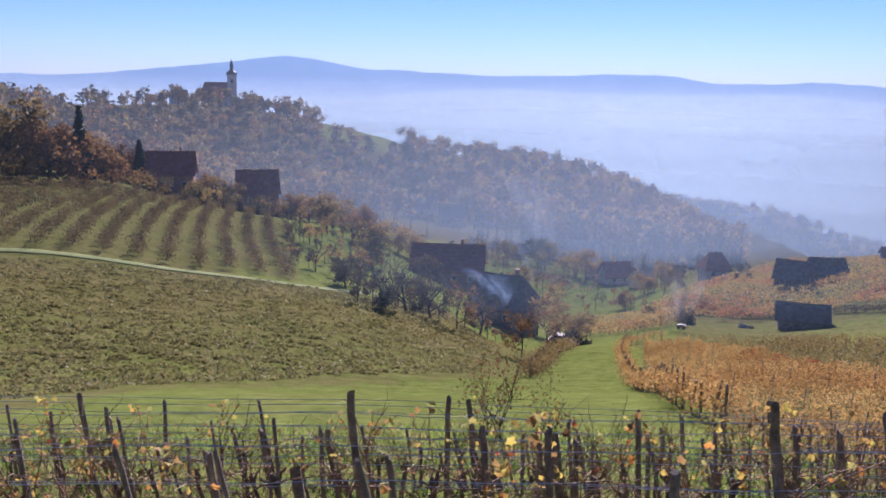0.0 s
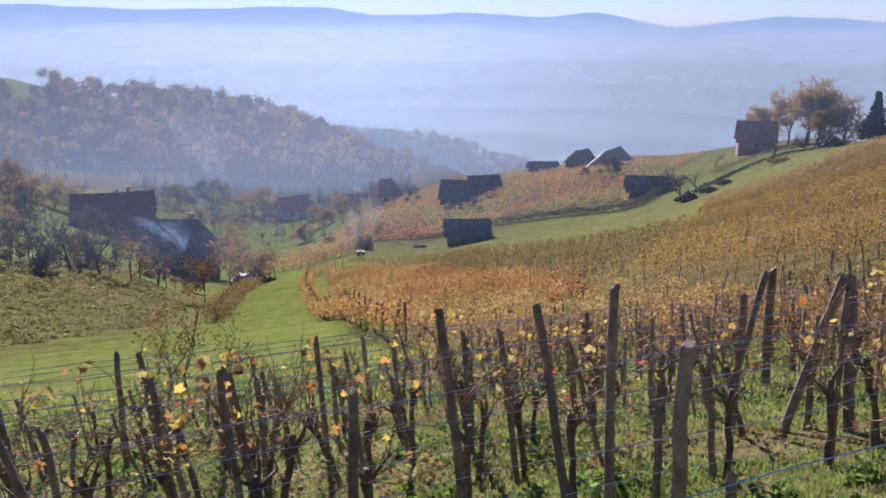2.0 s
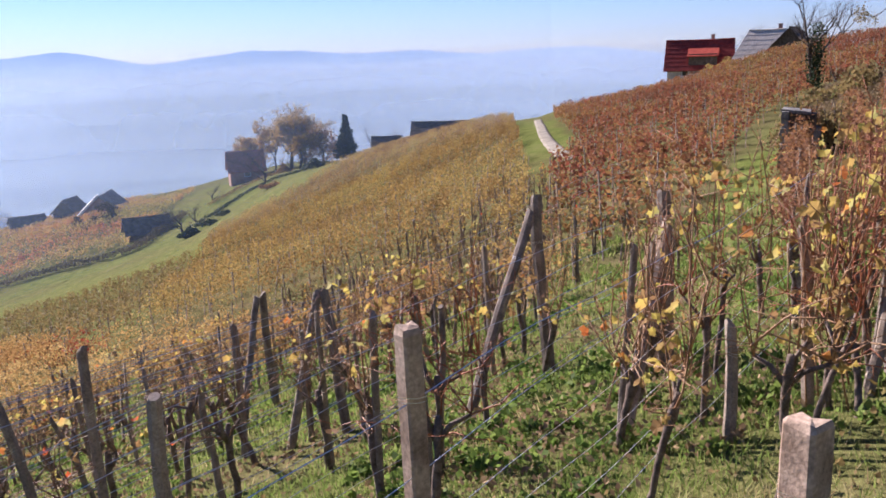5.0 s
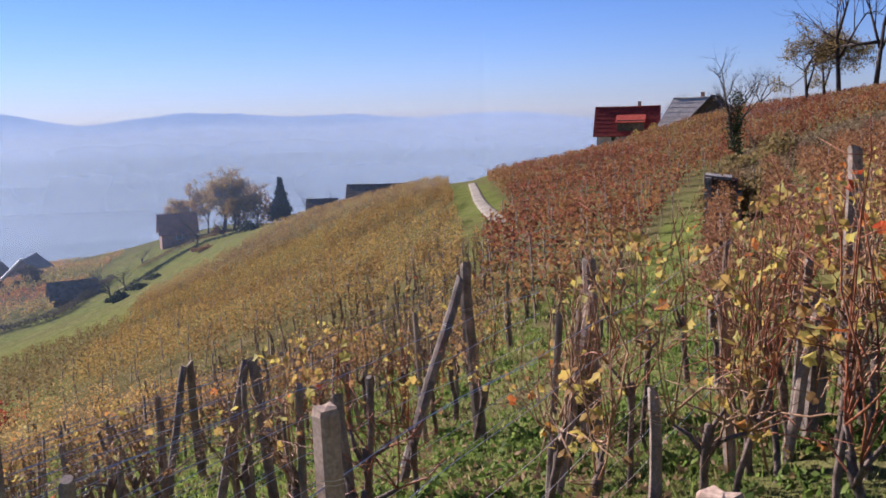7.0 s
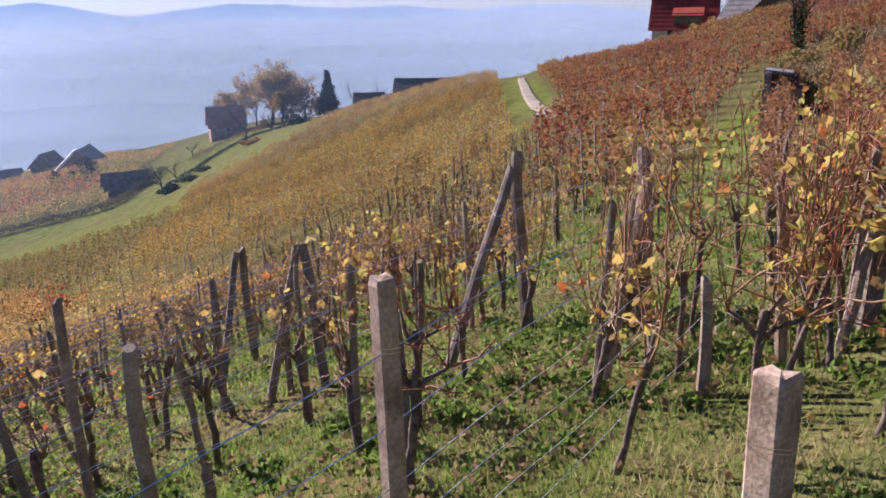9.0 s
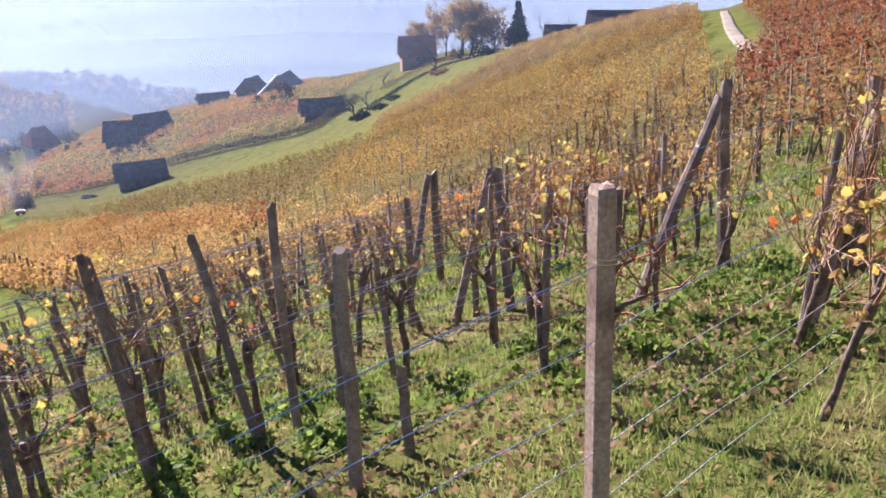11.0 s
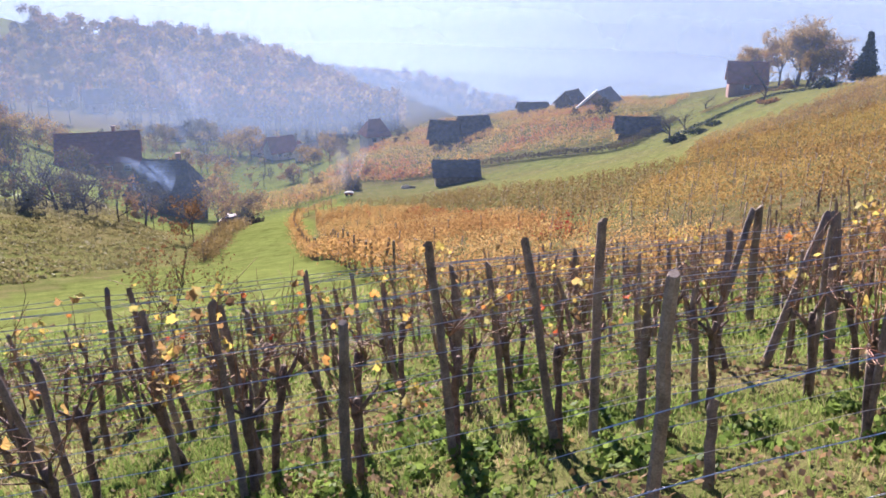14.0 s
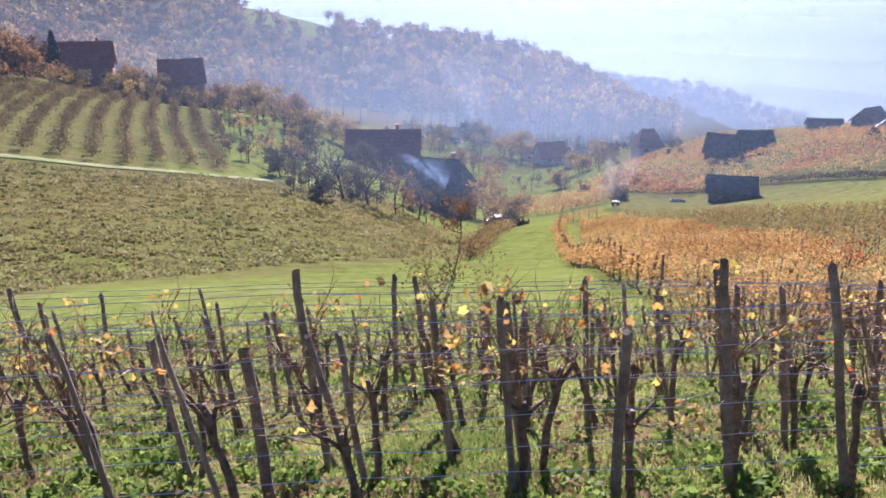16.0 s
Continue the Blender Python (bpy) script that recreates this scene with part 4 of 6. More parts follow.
for far_az, far_d, far_turn, far_w, far_roof in ((13.4, 166, 35, 5.6, PALE_TILE), (12.4, 184, -30, 5.0, DULL_RED_TILE), (10.4, 182, 10, 6.0, PALE_TILE), (15.2, 176, -20, 4.4, GREY_TILE), (5.0, 196, 20, 5.4, PALE_TILE), (7.4, 206, -25, 5.0, DULL_RED_TILE)):
    hut("village_house", "small plastered house among garden trees in the hollow", "house", far_az, far_d, far_turn, far_w * 0.66, 3.2, 1.5, 1.5, PLASTER, far_roof, group="village houses")
hut("village_house", "small hazy house with bright roof down in the valley", "house", 9.6, 215, -20, 6.0, 5.0, 2.4, 2.6, PLASTER, GREY_TILE)

hut("annex", "small white annex beside the farmhouse", "annex", 3.3, 131, -4, 2.2, 3.0, 2.2, 0.8, PLASTER, DULL_RED_TILE, windows=1)
hedge_row("strip_bank_hedge", [(25.2, 113), (28, 112), (31, 111), (34.2, 109), (36, 116), (37.5, 124)], 140, 0.1, DULL_CROWN, 43, "dark scrubby bank along the green strip", high=1.0, width=0.5)
hedge_row("far_lawn_hedge", [(9.6, 98), (11.5, 97), (13.5, 99), (15.5, 101)], 120, 0.08, GOLD_ORANGE, 44, "orange vine row closing the lawn's end", high=1.2, width=0.6)
hedge_row("field_hedge", [(16.5, 113), (18.5, 113), (20.5, 113), (22, 114)], 140, 0.1, DULL_CROWN, 45, "dark hedge line between orange fields", high=1.0, width=0.4)


def heap(name, label, category, az, d, w, h, count, size, mat, seed):
    """A heap of brush or leaves on the ground."""
    rng = np.random.default_rng(seed)
    p = spot(az, d)
    c = rng.normal(0, 1, (count, 3))
    c /= np.linalg.norm(c, axis=1)[:, None]
    c *= rng.uniform(0.5, 1.0, (count, 1)) * np.array([w / 2, w / 3, h])
    c[:, 2] = np.abs(c[:, 2]) * (0.75 + 0.35 * np.sin(c[:, 0] * 2.4 + seed))
    v, q = leaf_cards(c, size, rng, 0.5)
    root = thing(name, label, category, Matrix.Translation(p) @ pose(0, 0, 0, 0, 0, -az))
    twigs = Shape()
    for k in range(14):
        a, b = rng.uniform(-w / 2.4, w / 2.4), rng.uniform(0.3, 1.0) * h
        twigs.tube([(a * 0.5, 0, -0.1), (a, rng.normal(0, w / 6), b)], [0.03, 0.01], 4)
    tagged(part_mesh("brushwood", twigs.mesh("brushwood", BARK), root), kind="stuff")
    tagged(part_mesh("foliage", big_mesh("foliage", v, q, mat), root), kind="stuff")
    return root


for shrub_az, shrub_d in ((-13.0, 166), (-11.4, 168), (-10.6, 170), (-18.6, 168), (-16.6, 168), (-15.6, 170)):
    heap("bush", "brownish garden shrub in front of a house", "bush", shrub_az, shrub_d, 4.6, 2.6, 500, 0.2, DULL_CROWN, 60 + int(shrub_d - shrub_az))
heap("bush", "dark bushy shrub at the end of the lawn hedge", "bush", 9.1, 86, 4.2, 2.0, 1700, 0.1, DULL_CROWN, 21)
heap("bush", "tall dark shrub behind the garden fire", "bush", 16.3, 103, 2.6, 3.2, 1500, 0.1, DULL_CROWN, 23)
heap("bush", "rusty bush beside the garden fire", "bush", 17.6, 116, 4.0, 1.8, 1200, 0.11, RUST_CROWN, 22)
heap("brush_pile", "dark pile of cut brush on the green strip", "brush pile", 37.9, 101, 3.2, 1.3, 700, 0.14, IVY, 1)
heap("brush_pile", "long low pile of dark prunings on the green strip", "brush pile", 39.4, 103, 5.0, 0.5, 500, 0.14, IVY, 2)
heap("brush_pile", "dark heap of branches by a fruit tree", "brush pile", 46.4, 117, 4.6, 1.4, 900, 0.15, IVY, 3)
heap("bush", "round greenish bush among orange vines", "bush", 31.6, 140, 6.0, 1.9, 1300, 0.18, DULL_CROWN, 4)
heap("bush", "dark low bush beside a hazy cottage", "bush", 19.7, 152, 3.6, 1.5, 700, 0.18, DULL_CROWN, 5)
heap("bush", "brown bush on the grassy bank", "bush", 43.2, 112, 3.4, 0.9, 600, 0.13, RUST_CROWN, 6)
heap("bush", "dry brown bush by the stone hut", "bush", 79.6, 24, 2.4, 1.3, 2600, 0.045, BROWN_LEAF, 7)
heap("bush", "dry brown bush above the lane", "bush", 80.6, 40, 5.0, 1.7, 2600, 0.08, BROWN_LEAF, 8)
heap("bush", "rusty bush beside the stone hut", "bush", 78.2, 27, 2.6, 1.5, 2200, 0.05, BROWN_LEAF, 9)
for red_az, red_d in ((26.0, 40), (24.4, 46), (28.5, 31), (22.4, 52), (30.6, 25), (17.6, 66), (20.6, 58)):
    heap("crimson_vine", "crimson leaved vine among golden rows", "grapevine", red_az, red_d, 2.0, 0.9, 500, 0.04, CRIMSON, int(red_d))
hedge_row("terrace_bank", [(38.6, 112), (41, 119), (43.5, 124), (46, 127)], 110, 0.09, IVY, 46, "dark shadowed scrub along a grassy terrace", high=0.5, width=0.4)
hedge_row("terrace_bank_upper", [(39.2, 126), (41.5, 131), (44.0, 134)], 90, 0.09, BROWN_LEAF, 47, "brown scrub along a grassy terrace", high=0.6, width=0.4)
heap("brush_pile", "dark heap of prunings on the grassy bank", "brush pile", 40.2, 108, 3.0, 0.6, 500, 0.1, IVY, 14)
heap("bush", "rusty bush below the small red roofed hut", "bush", 44.2, 138, 3.0, 1.6, 900, 0.1, RUST_CROWN, 15)
heap("bush", "yellow leaved bushes below the grey roofed house", "bush", 73.4, 112, 8.0, 1.5, 2600, 0.12, YELLOW, 11)
heap("tarpaulin_heap", "pale covered heap beside the barn", "heap", 20.1, 103, 1.8, 0.5, 400, 0.16, PLASTER, 10)


def stone_hut():
    p = spot(77.3, 23.3)
    root = thing("stone_hut", "small ruined hut of rough stone with dark doorway", "hut", Matrix.Translation(p) @ pose(0, 0, 0, 0, 0, -80))
    rng = np.random.default_rng(9)
    # solid dark block in place of the doorway's shade
    part_mesh("core", Shape().box(-0.16, 0.42, 0.12, 0.9, -0.4, 1.2).mesh("core", PLANK), root, "dark block standing for the shaded interior")
    for k in range(8):
        z = -0.3 + k * 0.2
        w = rng.uniform(0.07, 0.11)
        part_mesh("stone", Shape().box(-0.26 - w, -0.26 + w, -0.2 + rng.normal(0, 0.03), 0.8, z, z + 0.19).mesh("stone", STONE), root)
        if k < 6:
            part_mesh("stone", Shape().box(0.46 - w * 0.6, 0.46 + w, -0.1 + rng.normal(0, 0.04), 0.8, z, z + 0.19).mesh("stone", STONE), root)
    part_mesh("roof_slab", Shape().prism([(-0.36, 1.26), (0.3, 1.2), (0.3, 1.27), (-0.36, 1.34)], 0.0, 0.9).mesh("roof_slab", STONE), root)


stone_hut()


def trailer():
    p = spot(16.1, 98)
    root = thing("farm_trailer", "small red farm trailer with a white cover", "trailer", Matrix.Translation(p) @ pose(0, 0, 0, 0, 0, -20))
    root.scale = (0.45, 0.45, 0.45)
    part_mesh("body", Shape().prism([(-1.1, 0.45), (1.1, 0.45), (1.15, 0.85), (-1.15, 0.85)], -0.55, 0.55).mesh("body", RED_PAINT), root)
    part_mesh("cover", Shape().prism([(-1.18, 0.86), (1.18, 0.86), (0.9, 1.1), (0, 1.2), (-0.9, 1.1)], -0.6, 0.6).mesh("cover", PLASTER), root, "white cover sheet")
    for x in (-0.6, 0.6):
        for y in (-0.6, 0.6):
            part_mesh("wheel", Shape().tube([(x, y - 0.08, 0.3), (x, y + 0.08, 0.3)], [0.3, 0.3], 12).mesh("wheel", RUBBER), root)
    part_mesh("drawbar", Shape().tube([(1.1, 0, 0.5), (2.0, 0, 0.4)], [0.05, 0.04], 6).mesh("drawbar", RUBBER), root)


trailer()


def parked_car():
    p = spot(8.5, 87.5)
    root = thing("parked_car", "dark red car parked under a tree by the hedge", "car", Matrix.Translation(p) @ pose(0, 0, 0, 0, 0, -22))
    root.scale = (0.85, 0.85, 0.85)
    part_mesh("body", Shape().prism([(-2.0, 0.3), (2.0, 0.3), (2.05, 0.65), (1.9, 0.85), (0.95, 0.92), (-1.95, 0.95), (-2.05, 0.7)], -0.82, 0.82).mesh("body", CAR_PAINT), root)
    cab = part_mesh("cabin", Shape().prism([(-1.8, 0.94), (0.9, 0.92), (0.35, 1.4), (-1.4, 1.42)], -0.72, 0.72).mesh("cabin", GLASS_DARK), root, "dark car windows")
    part_mesh("roof", Shape().prism([(-1.45, 1.42), (0.38, 1.4), (0.25, 1.47), (-1.3, 1.49)], -0.74, 0.74).mesh("roof", CAR_PAINT), cab)
    for x in (-1.3, 1.3):
        for y in (-0.76, 0.76):
            part_mesh("wheel", Shape().tube([(x, y - 0.1, 0.32), (x, y + 0.1, 0.32)], [0.32, 0.32], 14).mesh("wheel", RUBBER), root)


parked_car()


def smoke_material(name, share, tint):
    m, n, l, b = material(name)
    tc = n.new("ShaderNodeTexCoord")
    s = n.new("ShaderNodeSeparateXYZ")
    l.new(tc.outputs["Generated"], s.inputs[0])
    nz = noise_tex(n, l, 2.6, 4, 0.6, tc.outputs["Generated"])
    def hat(socket):
        a = n.new("ShaderNodeMapRange")
        a.inputs[1].default_value, a.inputs[2].default_value, a.inputs[3].default_value, a.inputs[4].default_value = 0, 1, -1, 1
        l.new(socket, a.inputs[0])
        p = n.new("ShaderNodeMath")
        p.operation = "MULTIPLY"
        l.new(a.outputs[0], p.inputs[0])
        l.new(a.outputs[0], p.inputs[1])
        q = n.new("ShaderNodeMath")
        q.operation, q.use_clamp = "SUBTRACT", True
        q.inputs[0].default_value = 1.0
        l.new(p.outputs[0], q.inputs[1])
        return q.outputs[0]
    m1 = n.new("ShaderNodeMath")
    m1.operation = "MULTIPLY"
    l.new(hat(s.outputs[0]), m1.inputs[0])
    l.new(hat(s.outputs[2]), m1.inputs[1])
    mr = n.new("ShaderNodeMapRange")
    mr.inputs[1].default_value, mr.inputs[2].default_value, mr.inputs[4].default_value = 0.3, 0.75, share * 1.6
    l.new(nz, mr.inputs[0])
    m2 = n.new("ShaderNodeMath")
    m2.operation = "MULTIPLY"
    l.new(m1.outputs[0], m2.inputs[0])
    l.new(mr.outputs[0], m2.inputs[1])
    tr = n.new("ShaderNodeBsdfTranslucent")
    tr.inputs[0].default_value = (*tint, 1)
    cl = n.new("ShaderNodeBsdfTransparent")
    mx = n.new("ShaderNodeMixShader")
    l.new(m2.outputs[0], mx.inputs[0])
    l.new(cl.outputs[0], mx.inputs[1])
    l.new(tr.outputs[0], mx.inputs[2])
    l.new(mx.outputs[0], n["Material Output"].inputs["Surface"])
    return m


def smoke(az, d, w, h, lean, share, tint, label, up=0.3):
    """A drifting plume as one curling veil."""
    p = spot(az, d, up)
    xs, zs = np.linspace(-0.5, 0.5, 9), np.linspace(0, 1, 13)
    v = [(w * (x * (0.45 + 0.9 * z)) + lean * z * z * h, 0.35 * w * math.sin(7 * x + 4 * z), h * z) for z in zs for x in xs]
    f = [(j * 9 + i, j * 9 + i + 1, (j + 1) * 9 + i + 1, (j + 1) * 9 + i) for j in range(12) for i in range(8)]
    ob = new("smoke_plume", mesh_of("smoke_plume", v, f, smoke_material("smoke", share, tint), True))
    ob.matrix_basis = Matrix.Translation(p) @ pose(0, 0, 0, 0, 0, -az)
    return tagged(ob, label, "smoke", kind="stuff")


smoke(15.6, 97, 4.2, 6.5, 0.25, 0.7, (0.15, 0.13, 0.12), "greyish smoke rising from a small garden fire")
smoke(3.4, 99, 6.0, 4.5, -0.2, 0.4, (0.2, 0.28, 0.45), "bluish smoke drifting over an old farm roof", 2.0)
smoke(6.5, 150, 9.0, 20.0, -0.15, 0.16, (0.3, 0.36, 0.46), "thin veil of smoke drifting up the valley", 0.5)


HILL_HOUSES = [(-1.6, 262, 9), (0.6, 250, 7), (3.2, 268, 9)]


def church():
    p = spot(-14.6, 500)
    root = thing("church", "hilltop church with a spired tower in blue haze", "church", Matrix.Translation(p) @ pose(0, 0, 0, 0, 0, 14.6))
    part_mesh("nave", Shape().prism([(-9, -3), (5, -3), (5, 9), (5, 9), (-9, 9)], -5, 5).mesh("nave", PLASTER), root)
    r = Shape()
    r.v += [(-9.6, -5.6, 8.6), (5, -5.6, 8.6), (5, 5.6, 8.6), (-9.6, 5.6, 8.6), (-7, 0, 14), (5, 0, 14)]
    r.f += [(0, 1, 5, 4), (2, 3, 4, 5), (3, 0, 4), (1, 2, 5), (3, 2, 1, 0)]
    part_mesh("nave_roof", r.mesh("nave_roof", DULL_RED_TILE), root)
    t = part_mesh("tower", Shape().box(5, 10, -2.5, 2.5, -3, 18).box(4.8, 10.2, -2.7, 2.7, 17.4, 18.3).mesh("tower", PLASTER), root, "pale square tower")
    for y in (-2.55,):
        part_mesh("window", Shape().box(7, 8, y - 0.03, y + 0.1, 13.5, 15.5).mesh("window", GLASS_DARK), t)
    s = Shape()
    s.tube([(7.5, 0, 18.3), (7.5, 0, 19.4), (7.5, 0, 20.6), (7.5, 0, 21.0), (7.5, 0, 22.4), (7.5, 0, 23.0), (7.5, 0, 26.8)], [3.3, 2.9, 1.3, 0.95, 0.95, 1.1, 0.06], 8)
    part_mesh("spire", s.mesh("spire", STEEPLE), root, "dark copper spire")
    for k, x in enumerate((-7, -3, 1)):
        part_mesh("window", Shape().box(x - 0.5, x + 0.5, -5.08, -4.9, 2.5, 6).mesh("window", GLASS_DARK), root)


church()
for hill_az, hill_d, hill_w in HILL_HOUSES:
    hut("hillside_house", "small white house in blue haze among hillside trees", "house", hill_az, hill_d, hill_az * 13, hill_w, 6, 3.4, 3.0, PLASTER, GREY_TILE, windows=2)
for far_az, far_d, far_w in ((19.3, 1250, 8), (31.6, 1380, 8), (32.4, 1330, 7), (33.6, 1400, 9), (34.8, 1360, 7), (37.4, 1420, 9), (12.6, 1180, 7), (24.6, 1420, 8)):
    hut("valley_house", "tiny white house far off in the misty plain", "house", far_az, far_d, far_az * 7, far_w, 6, 4, 3, WHITE_PAINT, GREY_TILE, windows=0)
hut("hilltop_house", "low house beside the church with hazy roof", "house", -10.3, 480, 0, 13, 8, 3.0, 3.0, PLASTER, DULL_RED_TILE, windows=3)
hut("hilltop_house", "hazy gabled house beside the church", "house", -12.3, 486, 30, 8, 7, 3.5, 4.0, PLASTER, DULL_RED_TILE, windows=2)
hut("hilltop_house", "dark hazy gabled house below the church", "house", -17.0, 480, 20, 8, 7, 3.5, 4.0, PLASTER, OLD_TILE, windows=2)


# ---------------------------------------------------------------- trees
def tree_meshes(seed, height, width, crown_low, leaves, leaf_size, trunk_r):
    """Meshes of a tree: trunk with limbs and twigs, and the crown's leaves."""
    rng = np.random.default_rng(seed)
    wood = Shape()
    bend = rng.normal(0, 0.03 * height, 2)
    top = height * 0.92
    spine = [Vector((bend[0] * t * t, bend[1] * t * t, top * t)) for t in np.linspace(0, 1, 6)]
    spine[0].z = -0.5
    wood.tube(spine, [trunk_r * (1.25 if k == 0 else 1 - 0.17 * k) for k in range(6)], 7)
    tips = []
    for k in range(int(9 + height * 0.8)):
        t = crown_low + (1 - crown_low) * rng.uniform(0, 0.95)
        base = Vector((bend[0] * t * t, bend[1] * t * t, top * t))
        a = rng.uniform(0, 2 * math.pi)
        round_off = math.sqrt(max(0.08, 1 - ((t - crown_low) / (1 - crown_low) * 1.5 - 0.55) ** 2))
        ln = width / 2 * round_off * rng.uniform(0.6, 1.05)
        end = base + Vector((math.cos(a) * ln, math.sin(a) * ln, ln * rng.uniform(0.25, 0.9)))
        midp = base.lerp(end, 0.5) + Vector((0, 0, -0.06 * ln))
        r = trunk_r * 0.38 * (1.2 - t)
        wood.tube([base, midp, end], [r, r * 0.65, r * 0.2], 5)
        tips += [midp, end, base.lerp(end, 0.75)]
        for m in range(3):
            st = base.lerp(end, rng.uniform(0.35, 0.95))
            e2 = st + Vector(rng.normal(0, 0.28 * ln, 3)) + Vector((0, 0, 0.18 * ln))
            wood.tube([st, e2], [r * 0.35, r * 0.1], 4)
            tips.append(e2)
    tips = np.array(tips)
    c = tips[rng.integers(0, len(tips), leaves)] + rng.normal(0, width * 0.075, (leaves, 3))
    v, q = leaf_cards(c, leaf_size, rng, 0.5)
    return wood, (v, q)


def tree_kind(seed, height, width, crown_low, leaves, leaf_size, trunk_r, mat):
    wood, (v, q) = tree_meshes(seed, height, width, crown_low, leaves, leaf_size, trunk_r)
    return wood.mesh("trunk", BARK, True), (big_mesh("crown", v, q, mat) if leaves else None)


def plant_tree(kind, label, az, d, scale=1.0, spin=0.0, name="tree", stretch=1.0):
    p = spot(az, d)
    root = thing(name, label, "tree", Matrix.Translation(p) @ pose(0, 0, 0, 0, 0, spin))
    root.scale = (scale, scale, scale * stretch)
    part_mesh("trunk", kind[0], root)
    if kind[1]:
        part_mesh("crown", kind[1], root)
    return root


def bare_kind(seed, height, width, trunk_r, leaves=0, leaf_size=0.08, mat=None, loose=0.12, depth=4):
    """A leafless tree: limbs that fork again and again into fine twigs."""
    rng = np.random.default_rng(seed)
    wood, tips = Shape(), []

    def grow(base, way, length, radius, level):
        bend = Vector(rng.normal(0, 0.12, 3)) * length
        mid = base + way * length * 0.5 + bend * 0.5
        end = base + way * length + bend
        wood.tube([base, mid, end], [radius, radius * 0.8, radius * 0.55], 6 if level < 2 else 3)
        tips.append(end)
        if level >= depth:
            return
        for k in range(rng.integers(2, 4) + (1 if level < 2 else 0)):
            w = (way + Vector(rng.normal(0, 0.5, 3)) * Vector((1, 1, 0.6)).length / 1.5 + Vector((0, 0, 0.12))).normalized()
            start = base.lerp(end, rng.uniform(0.45, 1.0)) if k else end
            grow(start, w, length * rng.uniform(0.55, 0.8), radius * rng.uniform(0.45, 0.62), level + 1)

    grow(Vector((0, 0, -0.4)), Vector((0, 0, 1)), height * 0.42, trunk_r, 0)
    t = np.array(tips)
    top = t[:, 2].max()
    s = np.array([width / max(np.ptp(t[:, 0]), 0.1), width / max(np.ptp(t[:, 1]), 0.1), height / top])
    wood.v = [tuple(np.array(p) * s) for p in wood.v]
    crown = None
    if leaves:
        c = (t * s)[rng.integers(0, len(t), leaves)] + rng.normal(0, loose, (leaves, 3))
        if loose > 0.3:
            a, up = rng.uniform(0, 2 * math.pi, 40), rng.uniform(0.14, 0.8, 40)
            out = 0.44 * width * np.sqrt(np.clip(1 - ((up - 0.4) / 0.5) ** 2, 0, 1)) * rng.uniform(0.5, 1.0, 40)
            lobes = np.column_stack([out * np.cos(a), out * np.sin(a), up * height])
            low = rng.integers(0, leaves, leaves * 6 // 10)
            c[low] = lobes[rng.integers(0, 40, len(low))] + rng.normal(0, 0.085 * width, (len(low), 3))
            c = c[c[:, 2] > 0.2]
        v, q = leaf_cards(c, leaf_size, rng, 0.5)
        crown = big_mesh("crown", v, q, mat)
    return wood.mesh("trunk", BARK, True), crown


BARE = bare_kind(1, 8, 6, 0.17, depth=5)
BARE_TALL = bare_kind(11, 12, 9, 0.26, depth=5)
OAK = bare_kind(12, 9, 8, 0.22, 6500, 0.075, BROWN_LEAF, 0.26, 5)
BROWN = bare_kind(25, 8.8, 7.6, 0.2, 2200, 0.22, BROWN_LEAF, 0.42)
GOLD = bare_kind(22, 7.6, 9.0, 0.2, 2200, 0.22, AUTUMN_CROWN, 0.42)
RUST = bare_kind(23, 7.0, 7.6, 0.2, 2100, 0.22, RUST_CROWN, 0.42)
DULL = bare_kind(24, 8.4, 7.4, 0.2, 2100, 0.22, DULL_CROWN, 0.42)
RIDGE_GOLD = bare_kind(27, 7.8, 8.6, 0.2, 6500, 0.13, AUTUMN_CROWN, 0.29, 5)
RIDGE_BROWN = bare_kind(29, 8.6, 6.6, 0.2, 4200, 0.12, AUTUMN_CROWN, 0.27, 5)
ORCHARD = bare_kind(5, 4, 3.6, 0.11, 120, 0.07, DULL_CROWN)
YOUNG_RUST = bare_kind(15, 4.6, 3.2, 0.1, 700, 0.09, RUST_CROWN, 0.2)
THIN_GOLD = tree_kind(6, 5, 4.2, 0.25, 650, 0.16, 0.12, AUTUMN_CROWN)


def conifer(seed, height, width):
    rng = np.random.default_rng(seed)
    wood = Shape().tube([(0, 0, -0.5), (0, 0, height * 0.5), (0, 0, height)], [height * 0.022, height * 0.013, 0.02], 7)
    c = []
    for z in np.arange(height * 0.08, height, height * 0.035):
        r = width / 2 * (1 - z / height) + 0.04
        for a in rng.uniform(0, 2 * math.pi, 9):
            rr = r * rng.uniform(0.7, 1.15)
            wood.tube([(0, 0, z), (math.cos(a) * rr, math.sin(a) * rr, z - 0.12 * rr)], [0.03, 0.01], 4)
            t = rng.uniform(0.2, 1, 26)[:, None]
            c.append(np.array([math.cos(a) * rr, math.sin(a) * rr, 0]) * t + np.array([0, 0, z]) + np.array([0, 0, -0.12 * rr]) * t + rng.normal(0, 0.12, (26, 3)))
    v, q = leaf_cards(np.concatenate(c), 0.2, rng, 0.4)
    return wood.mesh("trunk", BARK), big_mesh("crown", v, q, NEEDLES)


